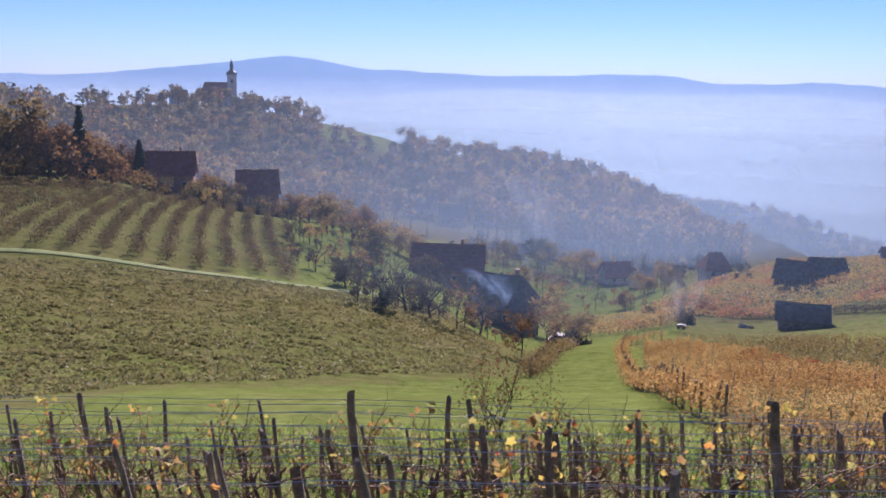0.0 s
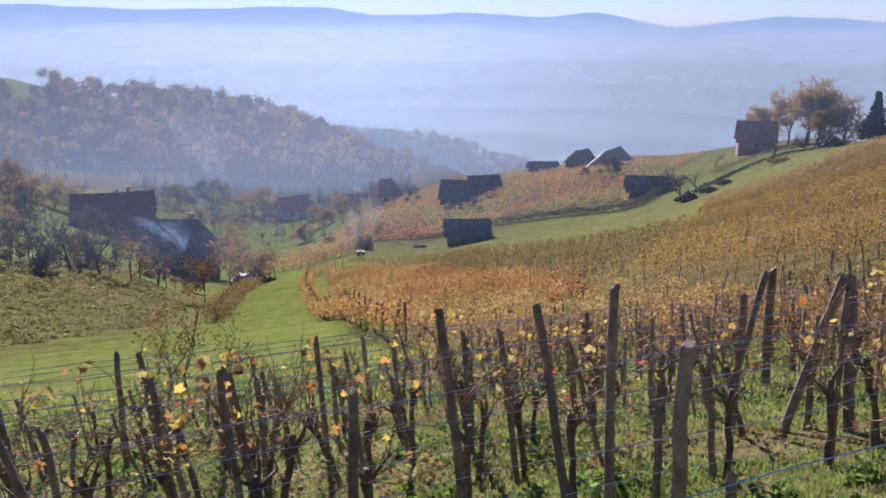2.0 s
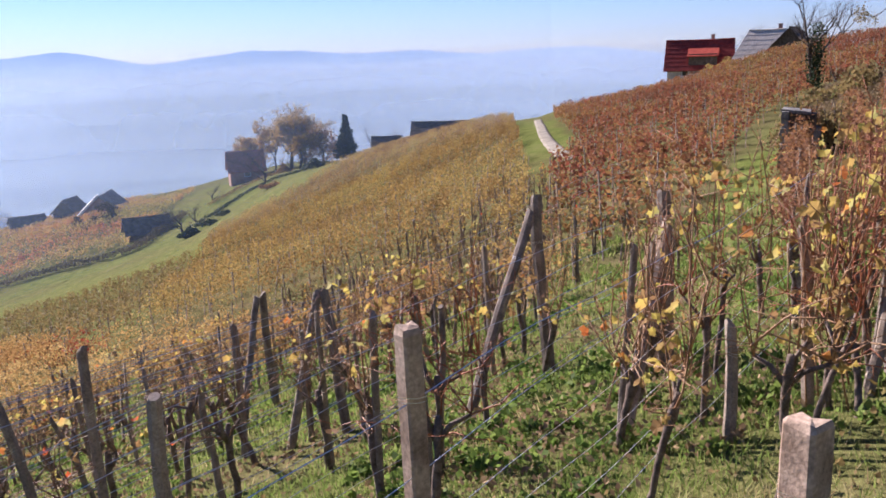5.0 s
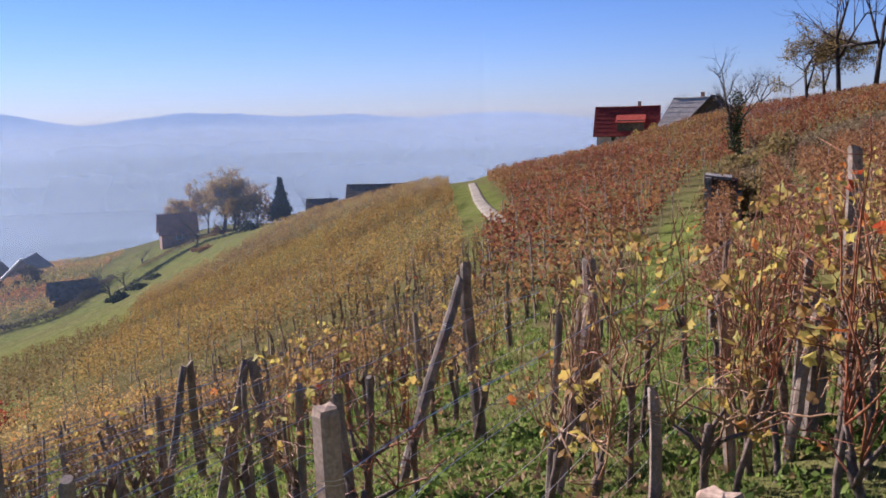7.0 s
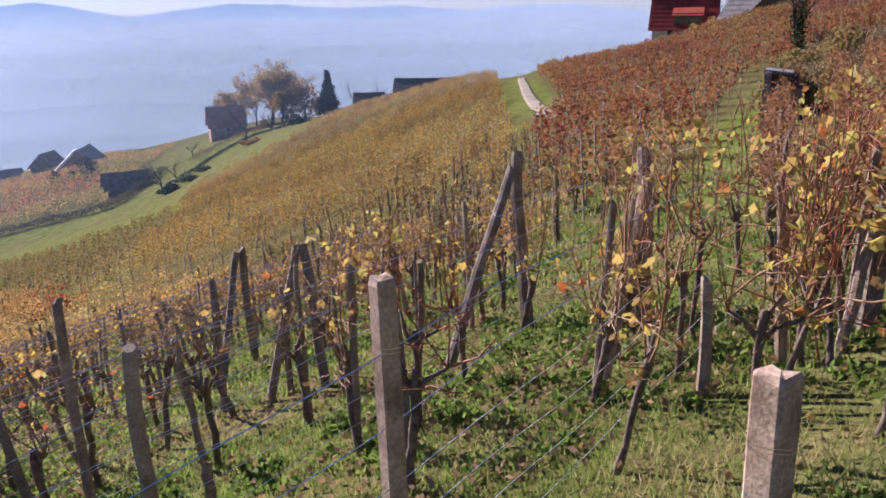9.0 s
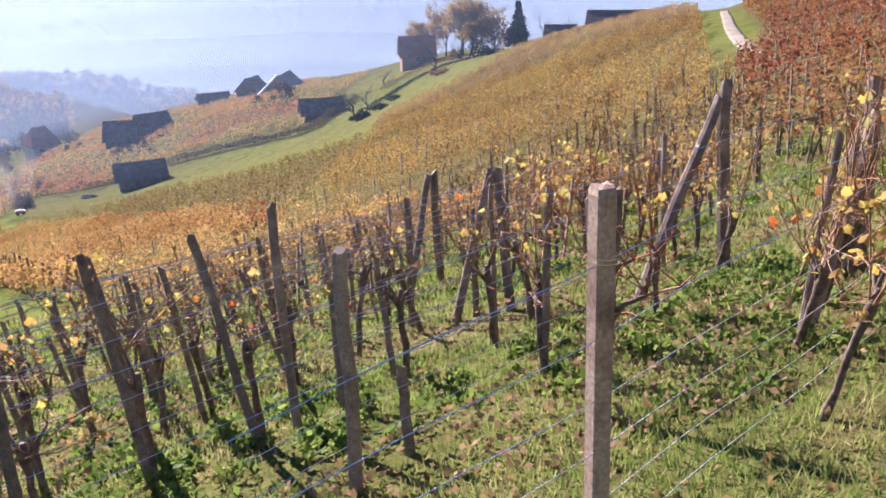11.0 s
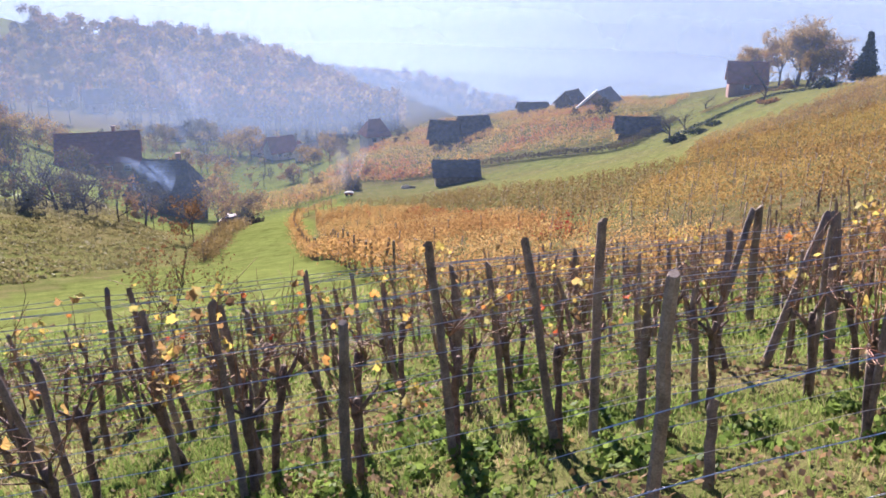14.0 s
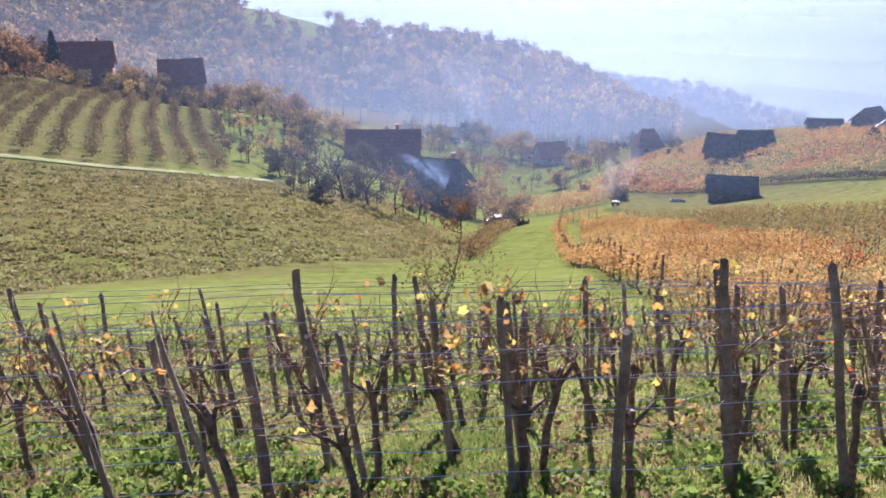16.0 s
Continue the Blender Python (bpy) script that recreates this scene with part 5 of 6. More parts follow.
FIR = conifer(7, 6.9, 5.0)
plant_tree(FIR, "dark green fir tree beside autumn trees", 48.3, 140, 1.0, 20, "fir_tree")
for az, d, kind, s, lab in ((42.4, 158, RIDGE_GOLD, 0.9, "golden brown tree behind a small hut"), (44.6, 148, RIDGE_GOLD, 1.05, "broad golden brown tree on the ridge"), (45.6, 146, RIDGE_BROWN, 1.2, "tall brownish tree on the ridge"), (43.6, 154, RIDGE_BROWN, 1.05, "greyish brown half-bare tree on the ridge"), (45.2, 142, RIDGE_GOLD, 0.75, "golden tree below taller brown crowns"), (44.6, 156, BARE, 1.1, "nearly bare tall tree on the ridge"),
                            (50.0, 150, BARE, 0.8, "bare tree behind the crest"), (51.9, 152, BARE, 0.75, "bare tree behind the crest"), (46.7, 150, RUST, 0.9, "rust brown tree on the ridge")):
    plant_tree(kind, lab, az, d, s, az * 37)
for az, d, s in ((42.8, 118, 1.35), (46.0, 121, 1.0), (37.4, 108, 1.1), (38.4, 110, 0.9), (39.5, 128, 0.8), (46.9, 128, 0.9), (44.6, 130, 0.8)):
    plant_tree(ORCHARD, "small bare fruit tree on the grassy bank", az, d, s, az * 53, "fruit_tree")
ivy_tree = plant_tree(BARE, "bare ivy-clad tree on the red vineyard slope", 77.9, 50, 0.86, 10)
ivy_rng = np.random.default_rng(61)
ivy_at = np.column_stack([ivy_rng.normal(0, 0.28, 2600), ivy_rng.normal(0, 0.28, 2600), 4.6 * ivy_rng.beta(1.3, 1.6, 2600)])
ivy_v, ivy_q = leaf_cards(ivy_at, 0.06, ivy_rng, 0.5)
tagged(part_mesh("ivy", big_mesh("ivy", ivy_v, ivy_q, IVY), ivy_tree, "dark green ivy round the trunk"), kind="stuff")
for az, d, kind, s in ((83.6, 92, BARE_TALL, 1.25), (85.4, 90, BARE_TALL, 1.3), (81.9, 94, OAK, 1.0), (82.8, 99, OAK, 0.95), (87.5, 92, BARE, 1.2), (79.2, 104, BARE, 0.7), (78.2, 110, BARE, 0.8), (76.9, 108, BARE, 0.75), (74.0, 140, BARE, 0.7), (74.6, 136, BARE, 0.8)):
    plant_tree(kind, "tall half-bare oak with rusty leaves on the crest" if kind is OAK else "tall bare tree on the crest", az, d, s, az * 31)
for az, d, kind, s in ((-4.2, 84, BARE, 0.75), (-3.4, 90, BARE, 0.7), (-2.4, 80, ORCHARD, 1.5), (-0.7, 80, ORCHARD, 1.3), (1.1, 78, YOUNG_RUST, 1.0), (2.6, 80, ORCHARD, 1.2), (5.6, 68, YOUNG_RUST, 0.9), (-5.6, 96, BARE, 0.7), (-6.6, 92, DULL, 0.4), (-1.6, 86, DULL, 0.4), (7.4, 88, YOUNG_RUST, 1.0), (-8.6, 98, BARE, 0.6), (-3.8, 78, DULL, 0.3), (-4.6, 118, DULL, 0.55), (-3.2, 112, BARE, 0.6), (-1.0, 118, DULL, 0.5), (-2.4, 104, ORCHARD, 1.1), (0.2, 98, ORCHARD, 1.1), (1.6, 92, ORCHARD, 1.0), (3.0, 90, ORCHARD, 1.1), (-0.8, 88, ORCHARD, 1.0), (6.6, 102, THIN_GOLD, 0.95),
                       (8.9, 89, GOLD, 0.5), (8.0, 98, THIN_GOLD, 0.8), (-5.5, 150, RUST, 0.75), (-8.0, 158, RUST, 0.7), (-3.0, 150, GOLD, 0.75), (-9.5, 168, GOLD, 0.7), (-6.2, 128, ORCHARD, 1.2), (9.0, 180, GOLD, 0.8), (6.4, 190, DULL, 0.7),
                       (-14.8, 165, DULL, 0.6), (-15.9, 172, GOLD, 0.7), (-14.6, 190, GOLD, 1.0), (-16.0, 200, RUST, 1.0), (19.6, 158, DULL, 0.35), (15.6, 150, DULL, 0.35), (33.0, 140, DULL, 0.4)):
    plant_tree(kind, "leafless old fruit tree in the orchard" if kind is ORCHARD else "autumn tree with thinning brown leaves", az, d, s, az * 41)
for az, d, s in ((-26.5, 158, 1.5), (-24.8, 152, 1.45), (-23.4, 156, 1.35), (-27.8, 156, 1.45), (-22.2, 158, 1.1), (-21.2, 160, 0.8)):
    plant_tree(BROWN if az < -25 else RUST, "large dull brown tree at the vineyard's upper edge", az, d, s, az * 29)
for az, d, kind, s in ((-27.6, 176, RUST, 1.3), (-26.0, 182, GOLD, 1.2), (-24.2, 186, RUST, 1.25), (-22.4, 190, GOLD, 1.1), (-20.6, 186, RUST, 1.0), (-15.3, 176, RUST, 0.9), (-14.3, 172, GOLD, 0.7), (-10.4, 164, RUST, 0.7), (-7.0, 156, GOLD, 0.8), (-9.0, 150, RUST, 0.6)):
    plant_tree(kind, "broad rusty autumn tree among the hillside houses", az, d, s, az * 23)
plant_tree(conifer(8, 12, 5), "tall ragged conifer among brown trees", -22.9, 154, 1.05, 0, "conifer")
plant_tree(FIR, "slim dark cypress-like conifer by the house", -19.5, 180, 0.95, 0, "conifer", 1.3)


for az, d, kind, s in ((5.2, 140, GOLD, 0.5), (7.6, 128, GOLD, 0.45), (12.4, 130, RUST, 0.4), (13.6, 148, GOLD, 0.5), (10.2, 182, GOLD, 0.55), (4.4, 182, BROWN, 0.55), (-1.8, 150, GOLD, 0.6), (2.2, 160, BROWN, 0.6), (14.8, 170, GOLD, 0.5), (7.2, 200, BROWN, 0.6), (-5.0, 136, GOLD, 0.55), (-7.8, 140, BROWN, 0.6), (6.0, 112, BROWN, 0.5)):
    plant_tree(kind, "small golden brown tree in the hollow", az, d, s, az * 19)


def clear_of_houses(a, d):
    """Leaves the trees away in front of the hillside houses."""
    free = np.ones(len(a), bool)
    for ha, hd, w in HILL_HOUSES:
        free &= ~((np.abs(a - ha) < 1.3) & (d > hd - 34) & (d < hd + 7))
    return free


def woods(name, count, area, seed, label, mats, h0=6.5, h1=11):
    """A far wood: many trees as one cover, a mesh for each leaf colour."""
    rng = np.random.default_rng(seed)
    root = None
    az = rng.uniform(area[0], area[1], count)
    d = rng.uniform(area[2], area[3], count)
    if len(area) > 4:
        keep = area[4](az, d)
        az, d = az[keep], d[keep]
    x, y = d * np.sin(np.radians(az)), d * np.cos(np.radians(az))
    z = ground(x, y)
    trunks = Shape()
    which = rng.integers(0, len(mats), len(az))
    clouds = [[] for _ in mats]
    for i in range(len(az)):
        h = rng.uniform(h0, h1)
        w = h * rng.uniform(0.55, 0.85)
        trunks.tube([(x[i], y[i], z[i] - 0.5), (x[i], y[i], z[i] + h * 0.55), (x[i] + rng.normal(0, 0.3), y[i], z[i] + h * 0.98)], [0.02 * h, 0.012 * h, 0.003 * h], 4)
        m = 8
        lobes = rng.normal(0, 1, (m, 3))
        lobes /= np.linalg.norm(lobes, axis=1)[:, None]
        lobes *= np.array([0.33 * w, 0.33 * w, 0.24 * h]) * rng.uniform(0.5, 1.05, (m, 1))
        lobes += np.array([x[i], y[i], z[i] + h * 0.62])
        n = 105 if h > 5 else 100
        shell = rng.normal(0, 1, (n, 3))
        shell *= (0.19 * w * rng.uniform(0.6, 1.15, (n, 1))) / np.linalg.norm(shell, axis=1)[:, None]
        p = lobes[rng.integers(0, m, n)] + shell
        p = p[(p[:, 2] > z[i] + 0.3) & (p[:, 2] < z[i] + h)]
        clouds[which[i]].append(p)
    ob = tagged(new(name, trunks.mesh(name, BARK)), label, "woods", kind="stuff")
    for m, c in zip(mats, clouds):
        v, q = leaf_cards(np.concatenate(c), 0.6 if h1 > 6 else (0.11 if h1 < 4 else 0.15), rng, 0.5)
        tagged(part_mesh("foliage", big_mesh("foliage", v, q, m), ob), kind="stuff")
    return ob


woods("church_hill_wood", 900, (-30, 3, 214, 490, lambda a, d: ((a + 16) / 6 + (490 - d) / 60 > 0.2) & ~((a > -8.2) & (a < -3.2) & (d > 405)) & clear_of_houses(a, d)), 31, "hazy autumn wood on the church hill", (DULL_CROWN, BROWN_LEAF, RUST_CROWN), 7, 12)
woods("hillside_wood", 900, (2, 19.5, 220, 490, clear_of_houses), 32, "hazy rusty autumn wood on the long hillside", (DULL_CROWN, RUST_CROWN, AUTUMN_CROWN), 8, 13)
woods("upper_wood", 300, (-32, -15.5, 184, 330), 33, "rust coloured wood above the houses", (RUST_CROWN, AUTUMN_CROWN, RUST_CROWN))
woods("ridge_wood", 150, (-32, -19.6, 212, 290), 40, "tall brownish wood on the near ridge", (DULL_CROWN, RUST_CROWN, BROWN_LEAF), 11, 15.5)
woods("far_hill_wood", 320, (13, 28, 600, 760), 34, "bluish wood on the far low hill", (DULL_CROWN, AUTUMN_CROWN), 9, 15)
woods("valley_scrub", 140, (-7, 16.5, 108, 205, lambda a, d: (np.abs(a - 0.4) * d / 57 > 9) | (d > 150)), 36, "brownish shrubs and small trees in the hollow", (DULL_CROWN, AUTUMN_CROWN, RUST_CROWN), 1.2, 3.6)
woods("orchard_scrub", 60, (-6, 5.5, 76, 104), 37, "thicket of bare shrubs below the farmhouse", (DULL_CROWN, DULL_CROWN, RUST_CROWN), 1.0, 3.2)
woods("left_orchard", 90, (-10.5, -4, 96, 150), 39, "orchard shrubs and small trees on bright grass", (DULL_CROWN, AUTUMN_CROWN), 0.8, 3.4)
woods("left_scrub", 90, (-20, -4, 150, 178), 38, "garden shrubs and small trees round the houses", (DULL_CROWN, AUTUMN_CROWN), 1.5, 4.5)
woods("valley_grove", 60, (1, 17.5, 168, 250), 35, "trees around the houses in the valley", (DULL_CROWN, AUTUMN_CROWN), 2.5, 5.5)


# ---------------------------------------------------------------- the near vineyard
def at_ground(x, y, up=0.0):
    return Vector((x, y, float(ground(x, y)[0]) + up))


LOBES = [(0.0, 0.02), (0.28, -0.17), (0.5, 0.06), (0.45, 0.25), (0.56, 0.5), (0.31, 0.58), (0.0, 0.88), (-0.31, 0.58), (-0.56, 0.5), (-0.45, 0.25), (-0.5, 0.06), (-0.28, -0.17)]


def vine_leaves(places, rng, size=0.055):
    """Lobed, curled vine leaves hanging at the places."""
    v, f = [], []
    for p in places:
        s = size * rng.uniform(0.55, 1.15)
        m = (Euler((rng.uniform(1.6, 3.2), rng.normal(0, 0.6), rng.uniform(0, 6.3)))).to_matrix()
        curl, fold = rng.uniform(-0.5, 1.2), rng.uniform(-0.2, 0.5)
        i = len(v)
        v.append(tuple(p + m @ Vector((0, 0.25 * s, 0.06 * s))))
        for x, y in LOBES:
            v.append(tuple(p + m @ Vector((x * s, y * s, s * (curl * (x * x - 0.25 * (y - 0.3) ** 2) + fold * abs(x) + rng.normal(0, 0.03))))))
        n = len(LOBES)
        f += [(i, i + 1 + k, i + 1 + (k + 1) % n) for k in range(n)]
    return v, f


def vine_kind(seed, canes=7, clusters=1, single=4, tall=1.2, splay=1.0, stout=1.0, bark=CANE):
    """Meshes of one vine: gnarled trunk with a knotted head and spurs, thin canes, leaves left on them in bunches."""
    rng = np.random.default_rng(seed)
    head = rng.uniform(0.45, 0.68)
    lean = rng.normal(-0.05, 0.06, 2)
    steps = np.linspace(0, 1, 9)
    sway = rng.normal(0, 0.008, (9, 2)).cumsum(0)
    pts = [Vector((lean[0] * t + sway[k][0], lean[1] * t + sway[k][1], -0.12 + (head + 0.12) * t)) for k, t in enumerate(steps)]
    girth = [0.88 * stout * r * rng.uniform(0.82, 1.2) for r in (0.036, 0.031, 0.027, 0.024, 0.023, 0.022, 0.024, 0.03, 0.018)]
    trunk = Shape().tube(pts, girth, 8)
    top = pts[-2]
    buds = [top]
    for k in range(rng.integers(2, 4)):
        a = rng.uniform(0, 6.3)
        e = top + Vector((math.cos(a) * rng.uniform(0.05, 0.16), math.sin(a) * 0.05, rng.uniform(0.05, 0.2)))
        trunk.tube([top - Vector((0, 0, 0.03)), top.lerp(e, 0.45) + Vector(rng.normal(0, 0.015, 3)), e], [0.017 * stout, 0.012 * stout, 0.008], 6)
        buds.append(e)
    canes_made, tips = [], []
    for k in range(canes):
        b = buds[rng.integers(0, len(buds))]
        along = rng.choice([-1, 1])
        if rng.uniform() < 0.38:
            d = Vector((along * rng.uniform(0.25, 0.75) * splay, rng.normal(0, 0.12), rng.uniform(-0.05, 0.3)))
        else:
            d = Vector((rng.normal(-0.03, 0.16 * splay), rng.normal(0, 0.12 * splay), rng.uniform(0.35, max(0.45, tall - head))))
        bow = Vector((rng.normal(0, 0.05), rng.normal(0, 0.05), 0.1 * d.length if abs(d.x) > 0.25 else 0))
        line = [b + d * t + bow * (4 * t * (1 - t)) + Vector(rng.normal(0, 0.014, 3)) * (t > 0) for t in (0, 0.2, 0.42, 0.65, 0.84, 1.0)]
        r = rng.uniform(0.0034, 0.0052)
        cane = Shape().tube(line, [r, r * 0.95, r * 0.85, r * 0.72, r * 0.55, r * 0.3], 4)
        canes_made.append(cane)
        tips += line[2:]
        for twig in range(rng.integers(2, 5)):
            q = line[rng.integers(1, 5)]
            e = q + Vector((rng.normal(0, 0.13), rng.normal(0, 0.09), rng.uniform(-0.08, 0.2)))
            cane.tube([q, q.lerp(e, 0.5) + Vector(rng.normal(0, 0.02, 3)), e], [0.0024, 0.0019, 0.0011], 3)
    where = []
    for k in range(clusters):
        c = tips[rng.integers(0, len(tips))]
        where += [c + Vector(rng.normal(0, 0.055, 3)) for n in range(rng.integers(4, 10))]
    where += [tips[i] + Vector(rng.normal(0, 0.03, 3)) for i in rng.integers(0, len(tips), single)]
    v, f = vine_leaves(where, rng)
    return trunk.mesh("trunk", VINE_BARK, True), [c.mesh("cane", bark, True) for c in canes_made], mesh_of("foliage", v, f, NEAR_LEAF)


def vine_parts(root, k):
    part_mesh("trunk", k[0], root)
    for c in k[1]:
        part_mesh("cane", c, root)
    tagged(part_mesh("foliage", k[2], root), kind="stuff")


VINES = [vine_kind(100 + k, 7 + k % 3, (0, 0, 0, 1, 0, 0, 1, 0, 0, 1)[k], (3, 5, 7, 2, 5, 1, 4, 4, 6, 3)[k]) for k in range(10)]
LEAFY_VINES = [vine_kind(200 + k, 9, 2 + k % 3, 9) for k in range(5)]
TALL_VINES = [vine_kind(230 + k, 12, 1 + k % 2, 6, 1.45, 0.7, 1.0, CANE_PALE if k % 2 else CANE_RED) for k in range(5)]


def stake_mesh(seed, tall, r, mat, square=False):
    """A weathered stake: a slightly crooked round or squared pole with a worn, slanting head."""
    rng = np.random.default_rng(seed)
    s = Shape()
    heights = (-0.15, 0.12, 0.3, 0.5, 0.7, 0.88, 0.985, 1.0)
    bend = rng.normal(0, 0.006, (8, 2)).cumsum(0)
    sides = 8
    for k, h in enumerate(heights):
        for a in range(sides):
            ang = 2 * math.pi * (a + 0.5) / sides
            c, d = math.cos(ang), math.sin(ang)
            reach = 0.93 / max(abs(c), abs(d)) if square else 1.0
            g = r * reach * (1.06 - 0.12 * max(h, 0)) * rng.uniform(0.93, 1.06) * (0.82 if k == 7 else 1.0)
            tilt = (0.5 * r * c if k >= 6 else 0.0) * (0.6 + seed % 3 * 0.5)
            s.v.append((bend[k][0] + g * c, bend[k][1] + g * d, h * tall + tilt))
    for k in range(len(heights) - 1):
        for a in range(sides):
            i, j = k * sides + a, k * sides + (a + 1) % sides
            s.f.append((i, j, j + sides, i + sides))
    n = len(s.v)
    s.v.append((bend[7][0], bend[7][1], tall))
    s.f += [(n - sides + a, n - sides + (a + 1) % sides, n) for a in range(sides)]
    return s.mesh("stake", mat)


TIE = Shape()
for tie_turn in range(2):
    TIE.tube([(math.cos(a) * 1.12, math.sin(a) * 1.12, 0.012 * tie_turn + 0.004 * math.sin(2 * a)) for a in np.linspace(0, 2 * math.pi, 8)], [0.0011] * 8, 3)
TIE.v = [(x * 0.03, y * 0.03, z) for x, y, z in TIE.v]
TIE_MESH = TIE.mesh("wire_tie", WIRE)
STAKES = [stake_mesh(300 + k, 1.0, 0.024 + 0.004 * (k % 3), STAKE_WOOD if k % 5 else PALE_WOOD, k % 3 == 0) for k in range(10)]


def tie_on(ob, height, r):
    """A twist of wire round a stake."""
    t = part_mesh("wire_tie", TIE_MESH, ob, "twisted galvanised wire")
    t.matrix_basis = Matrix.Translation((0, 0, height)) @ Matrix.Diagonal((r / 0.03, r / 0.03, 1 / ob.scale.z, 1))


def add_stake(x, y, tall, lean_x, lean_y, k, thick=1.0, label="grey weathered wooden vine stake"):
    ob = new("vine_stake", STAKES[k % 10])
    ob.matrix_basis = Matrix.Translation(at_ground(x, y)) @ pose(0, 0, 0, lean_y, lean_x, 0) @ pose(0, 0, 0, 0, 0, 40 * k) @ Matrix.Diagonal((thick, thick, tall, 1))
    tie_on(ob, 0.7, 0.027)
    return tagged(ob, label, "stake", "vine stakes")


def pole(foot, head, r, seed, name="wooden_post", label="dark weathered wooden trellis post", mat=STAKE_WOOD, square=False, category="post", tie=0.75):
    """A post or prop from its foot in the ground to its head."""
    a, b = at_ground(*foot), Vector(head)
    tall = (b - a).length
    me = stake_mesh(seed, tall, r, mat, square)
    me.name = name
    ob = new(name, me)
    ob.matrix_basis = Matrix.Translation(a) @ (b - a).to_track_quat("Z", "Y").to_matrix().to_4x4()
    if tie:
        tie_on(ob, tie * tall, r)
    return tagged(ob, label, category, "vineyard posts")


YOUNG = bare_kind(9, 2.3, 1.5, 0.03, 260, 0.03, RUST_CROWN)
plant_tree(YOUNG, "young rust-leaved tree at the vineyard's lower edge", 4.6, 14.5, 1.0, 0, "young_tree")
plant_tree(YOUNG, "young brownish shrub at the vineyard's lower edge", 7.0, 13.6, 0.7, 80, "young_tree")
plant_tree(YOUNG, "thin young tree at the vineyard's lower edge", 3.2, 15.5, 0.85, 160, "young_tree")


def plant_vine(x, y, kind, label, lean_x, lean_y, spin, size=1.0):
    root = thing("vine_plant", label, "grapevine", Matrix.Translation(at_ground(x, y)) @ pose(0, 0, 0, lean_y, lean_x, 0) @ pose(0, 0, 0, 0, 0, spin), "near vine rows")
    root.scale = (size, size, size)
    vine_parts(root, kind)
    return root


BARE_LABEL = "gnarled grapevine with bare canes and few autumn leaves"
LEAFY_LABEL = "gnarled grapevine with bunches of yellow autumn leaves"
# feet and heads of the stakes that stand out in the rows
for k, (fx, fy, hx, hy, hz, r) in enumerate((
        (0.38, 4.63, 0.27, 4.64, -1.91, 0.026), (0.78, 4.17, 0.63, 4.19, -1.76, 0.03), (1.15, 3.75, 1.17, 3.74, -1.74, 0.032), (1.78, 3.79, 1.65, 3.84, -1.42, 0.028), (2.35, 3.64, 2.15, 3.76, -1.45, 0.029),
        (-0.4, 4.61, -0.54, 4.6, -1.68, 0.03), (-0.67, 4.1, -0.75, 4.09, -1.92, 0.038), (0.07, 7.21, 0.08, 7.21, -2.69, 0.03), (0.37, 6.87, 0.27, 6.88, -2.57, 0.03), (0.64, 3.88, 0.55, 3.89, -1.62, 0.024),
        (-0.15, 4.22, -0.25, 4.22, -1.92, 0.024), (-1.33, 5.19, -1.37, 5.18, -2.68, 0.026), (-2.82, 6.57, -2.94, 6.52, -2.44, 0.028), (2.14, 4.59, 1.97, 4.66, -1.73, 0.03), (2.95, 3.68, 2.93, 3.7, -1.9, 0.028))):
    pole((fx, fy), (hx, hy, hz), r * 0.86, 400 + k, "vine_stake", "dark weathered vine stake with a worn head", category="stake")
    if k not in (6, 7, 11, 14):
        plant_vine(fx + 0.06, fy + 0.05, VINES[k % 10] if k % 3 else LEAFY_VINES[k % 5], BARE_LABEL if k % 3 else LEAFY_LABEL, -5 + 3 * math.sin(k * 2.1), 3 * math.cos(k), 180 * (k % 2) + 15 * math.sin(k))
FIXED = [(0.38, 4.63), (0.78, 4.17), (1.15, 3.75), (1.78, 3.79), (2.35, 3.64), (-0.4, 4.61), (-0.67, 4.1), (0.64, 3.88), (-0.15, 4.22), (-1.33, 5.19), (2.14, 4.59), (2.95, 3.68), (2.6, 3.65), (-2.82, 6.57), (0.07, 7.21), (0.37, 6.87)]
rng = np.random.default_rng(77)
ROW_Y = [3.68, 4.62, 5.55, 6.5, 7.45, 8.45, 9.5, 10.6, 11.8, 13.1]
for j, ry in enumerate(ROW_Y):
    x = -3.4 - 0.72 * ry if ry < 9 else 2.2 + 1.1 * (ry - 9)
    end = 6.5 + 1.6 * ry
    while x < end:
        yy = ry + rng.normal(0, 0.06)
        lane = 63 < math.degrees(math.atan2(x, yy)) < 84
        row_end = 4.9 + 0.3 * (ry - 4) < x < 6.0 + 0.3 * (ry - 4) and ry < 7
        taken = any(math.hypot(x - a, yy - b) < 0.34 for a, b in FIXED)
        if not taken and not row_end and not (lane and rng.uniform() < 0.7):
            leafy_one = rng.uniform() < (0.55 if x > 5 else 0.12 if ry < 6 else 0.18)
            spin = rng.choice([0, 180]) + rng.normal(0, 12)
            plant_vine(x, yy, LEAFY_VINES[rng.integers(0, 5)] if leafy_one else VINES[rng.integers(0, 10)], LEAFY_LABEL if leafy_one else BARE_LABEL, rng.normal(-6, 5), rng.normal(0, 4), spin, 1.0 if ry < 6 else 0.82)
            if rng.uniform() < 0.85:
                add_stake(x - 0.03 + rng.normal(0, 0.04), yy + rng.normal(0, 0.05), rng.uniform(0.75, 1.2) * (1.0 if ry < 6 else 0.85), rng.normal(-6, 4), rng.normal(0, 3), int(rng.integers(0, 10)), rng.uniform(0.5, 0.85))
        x += rng.uniform(0.46, 0.66)

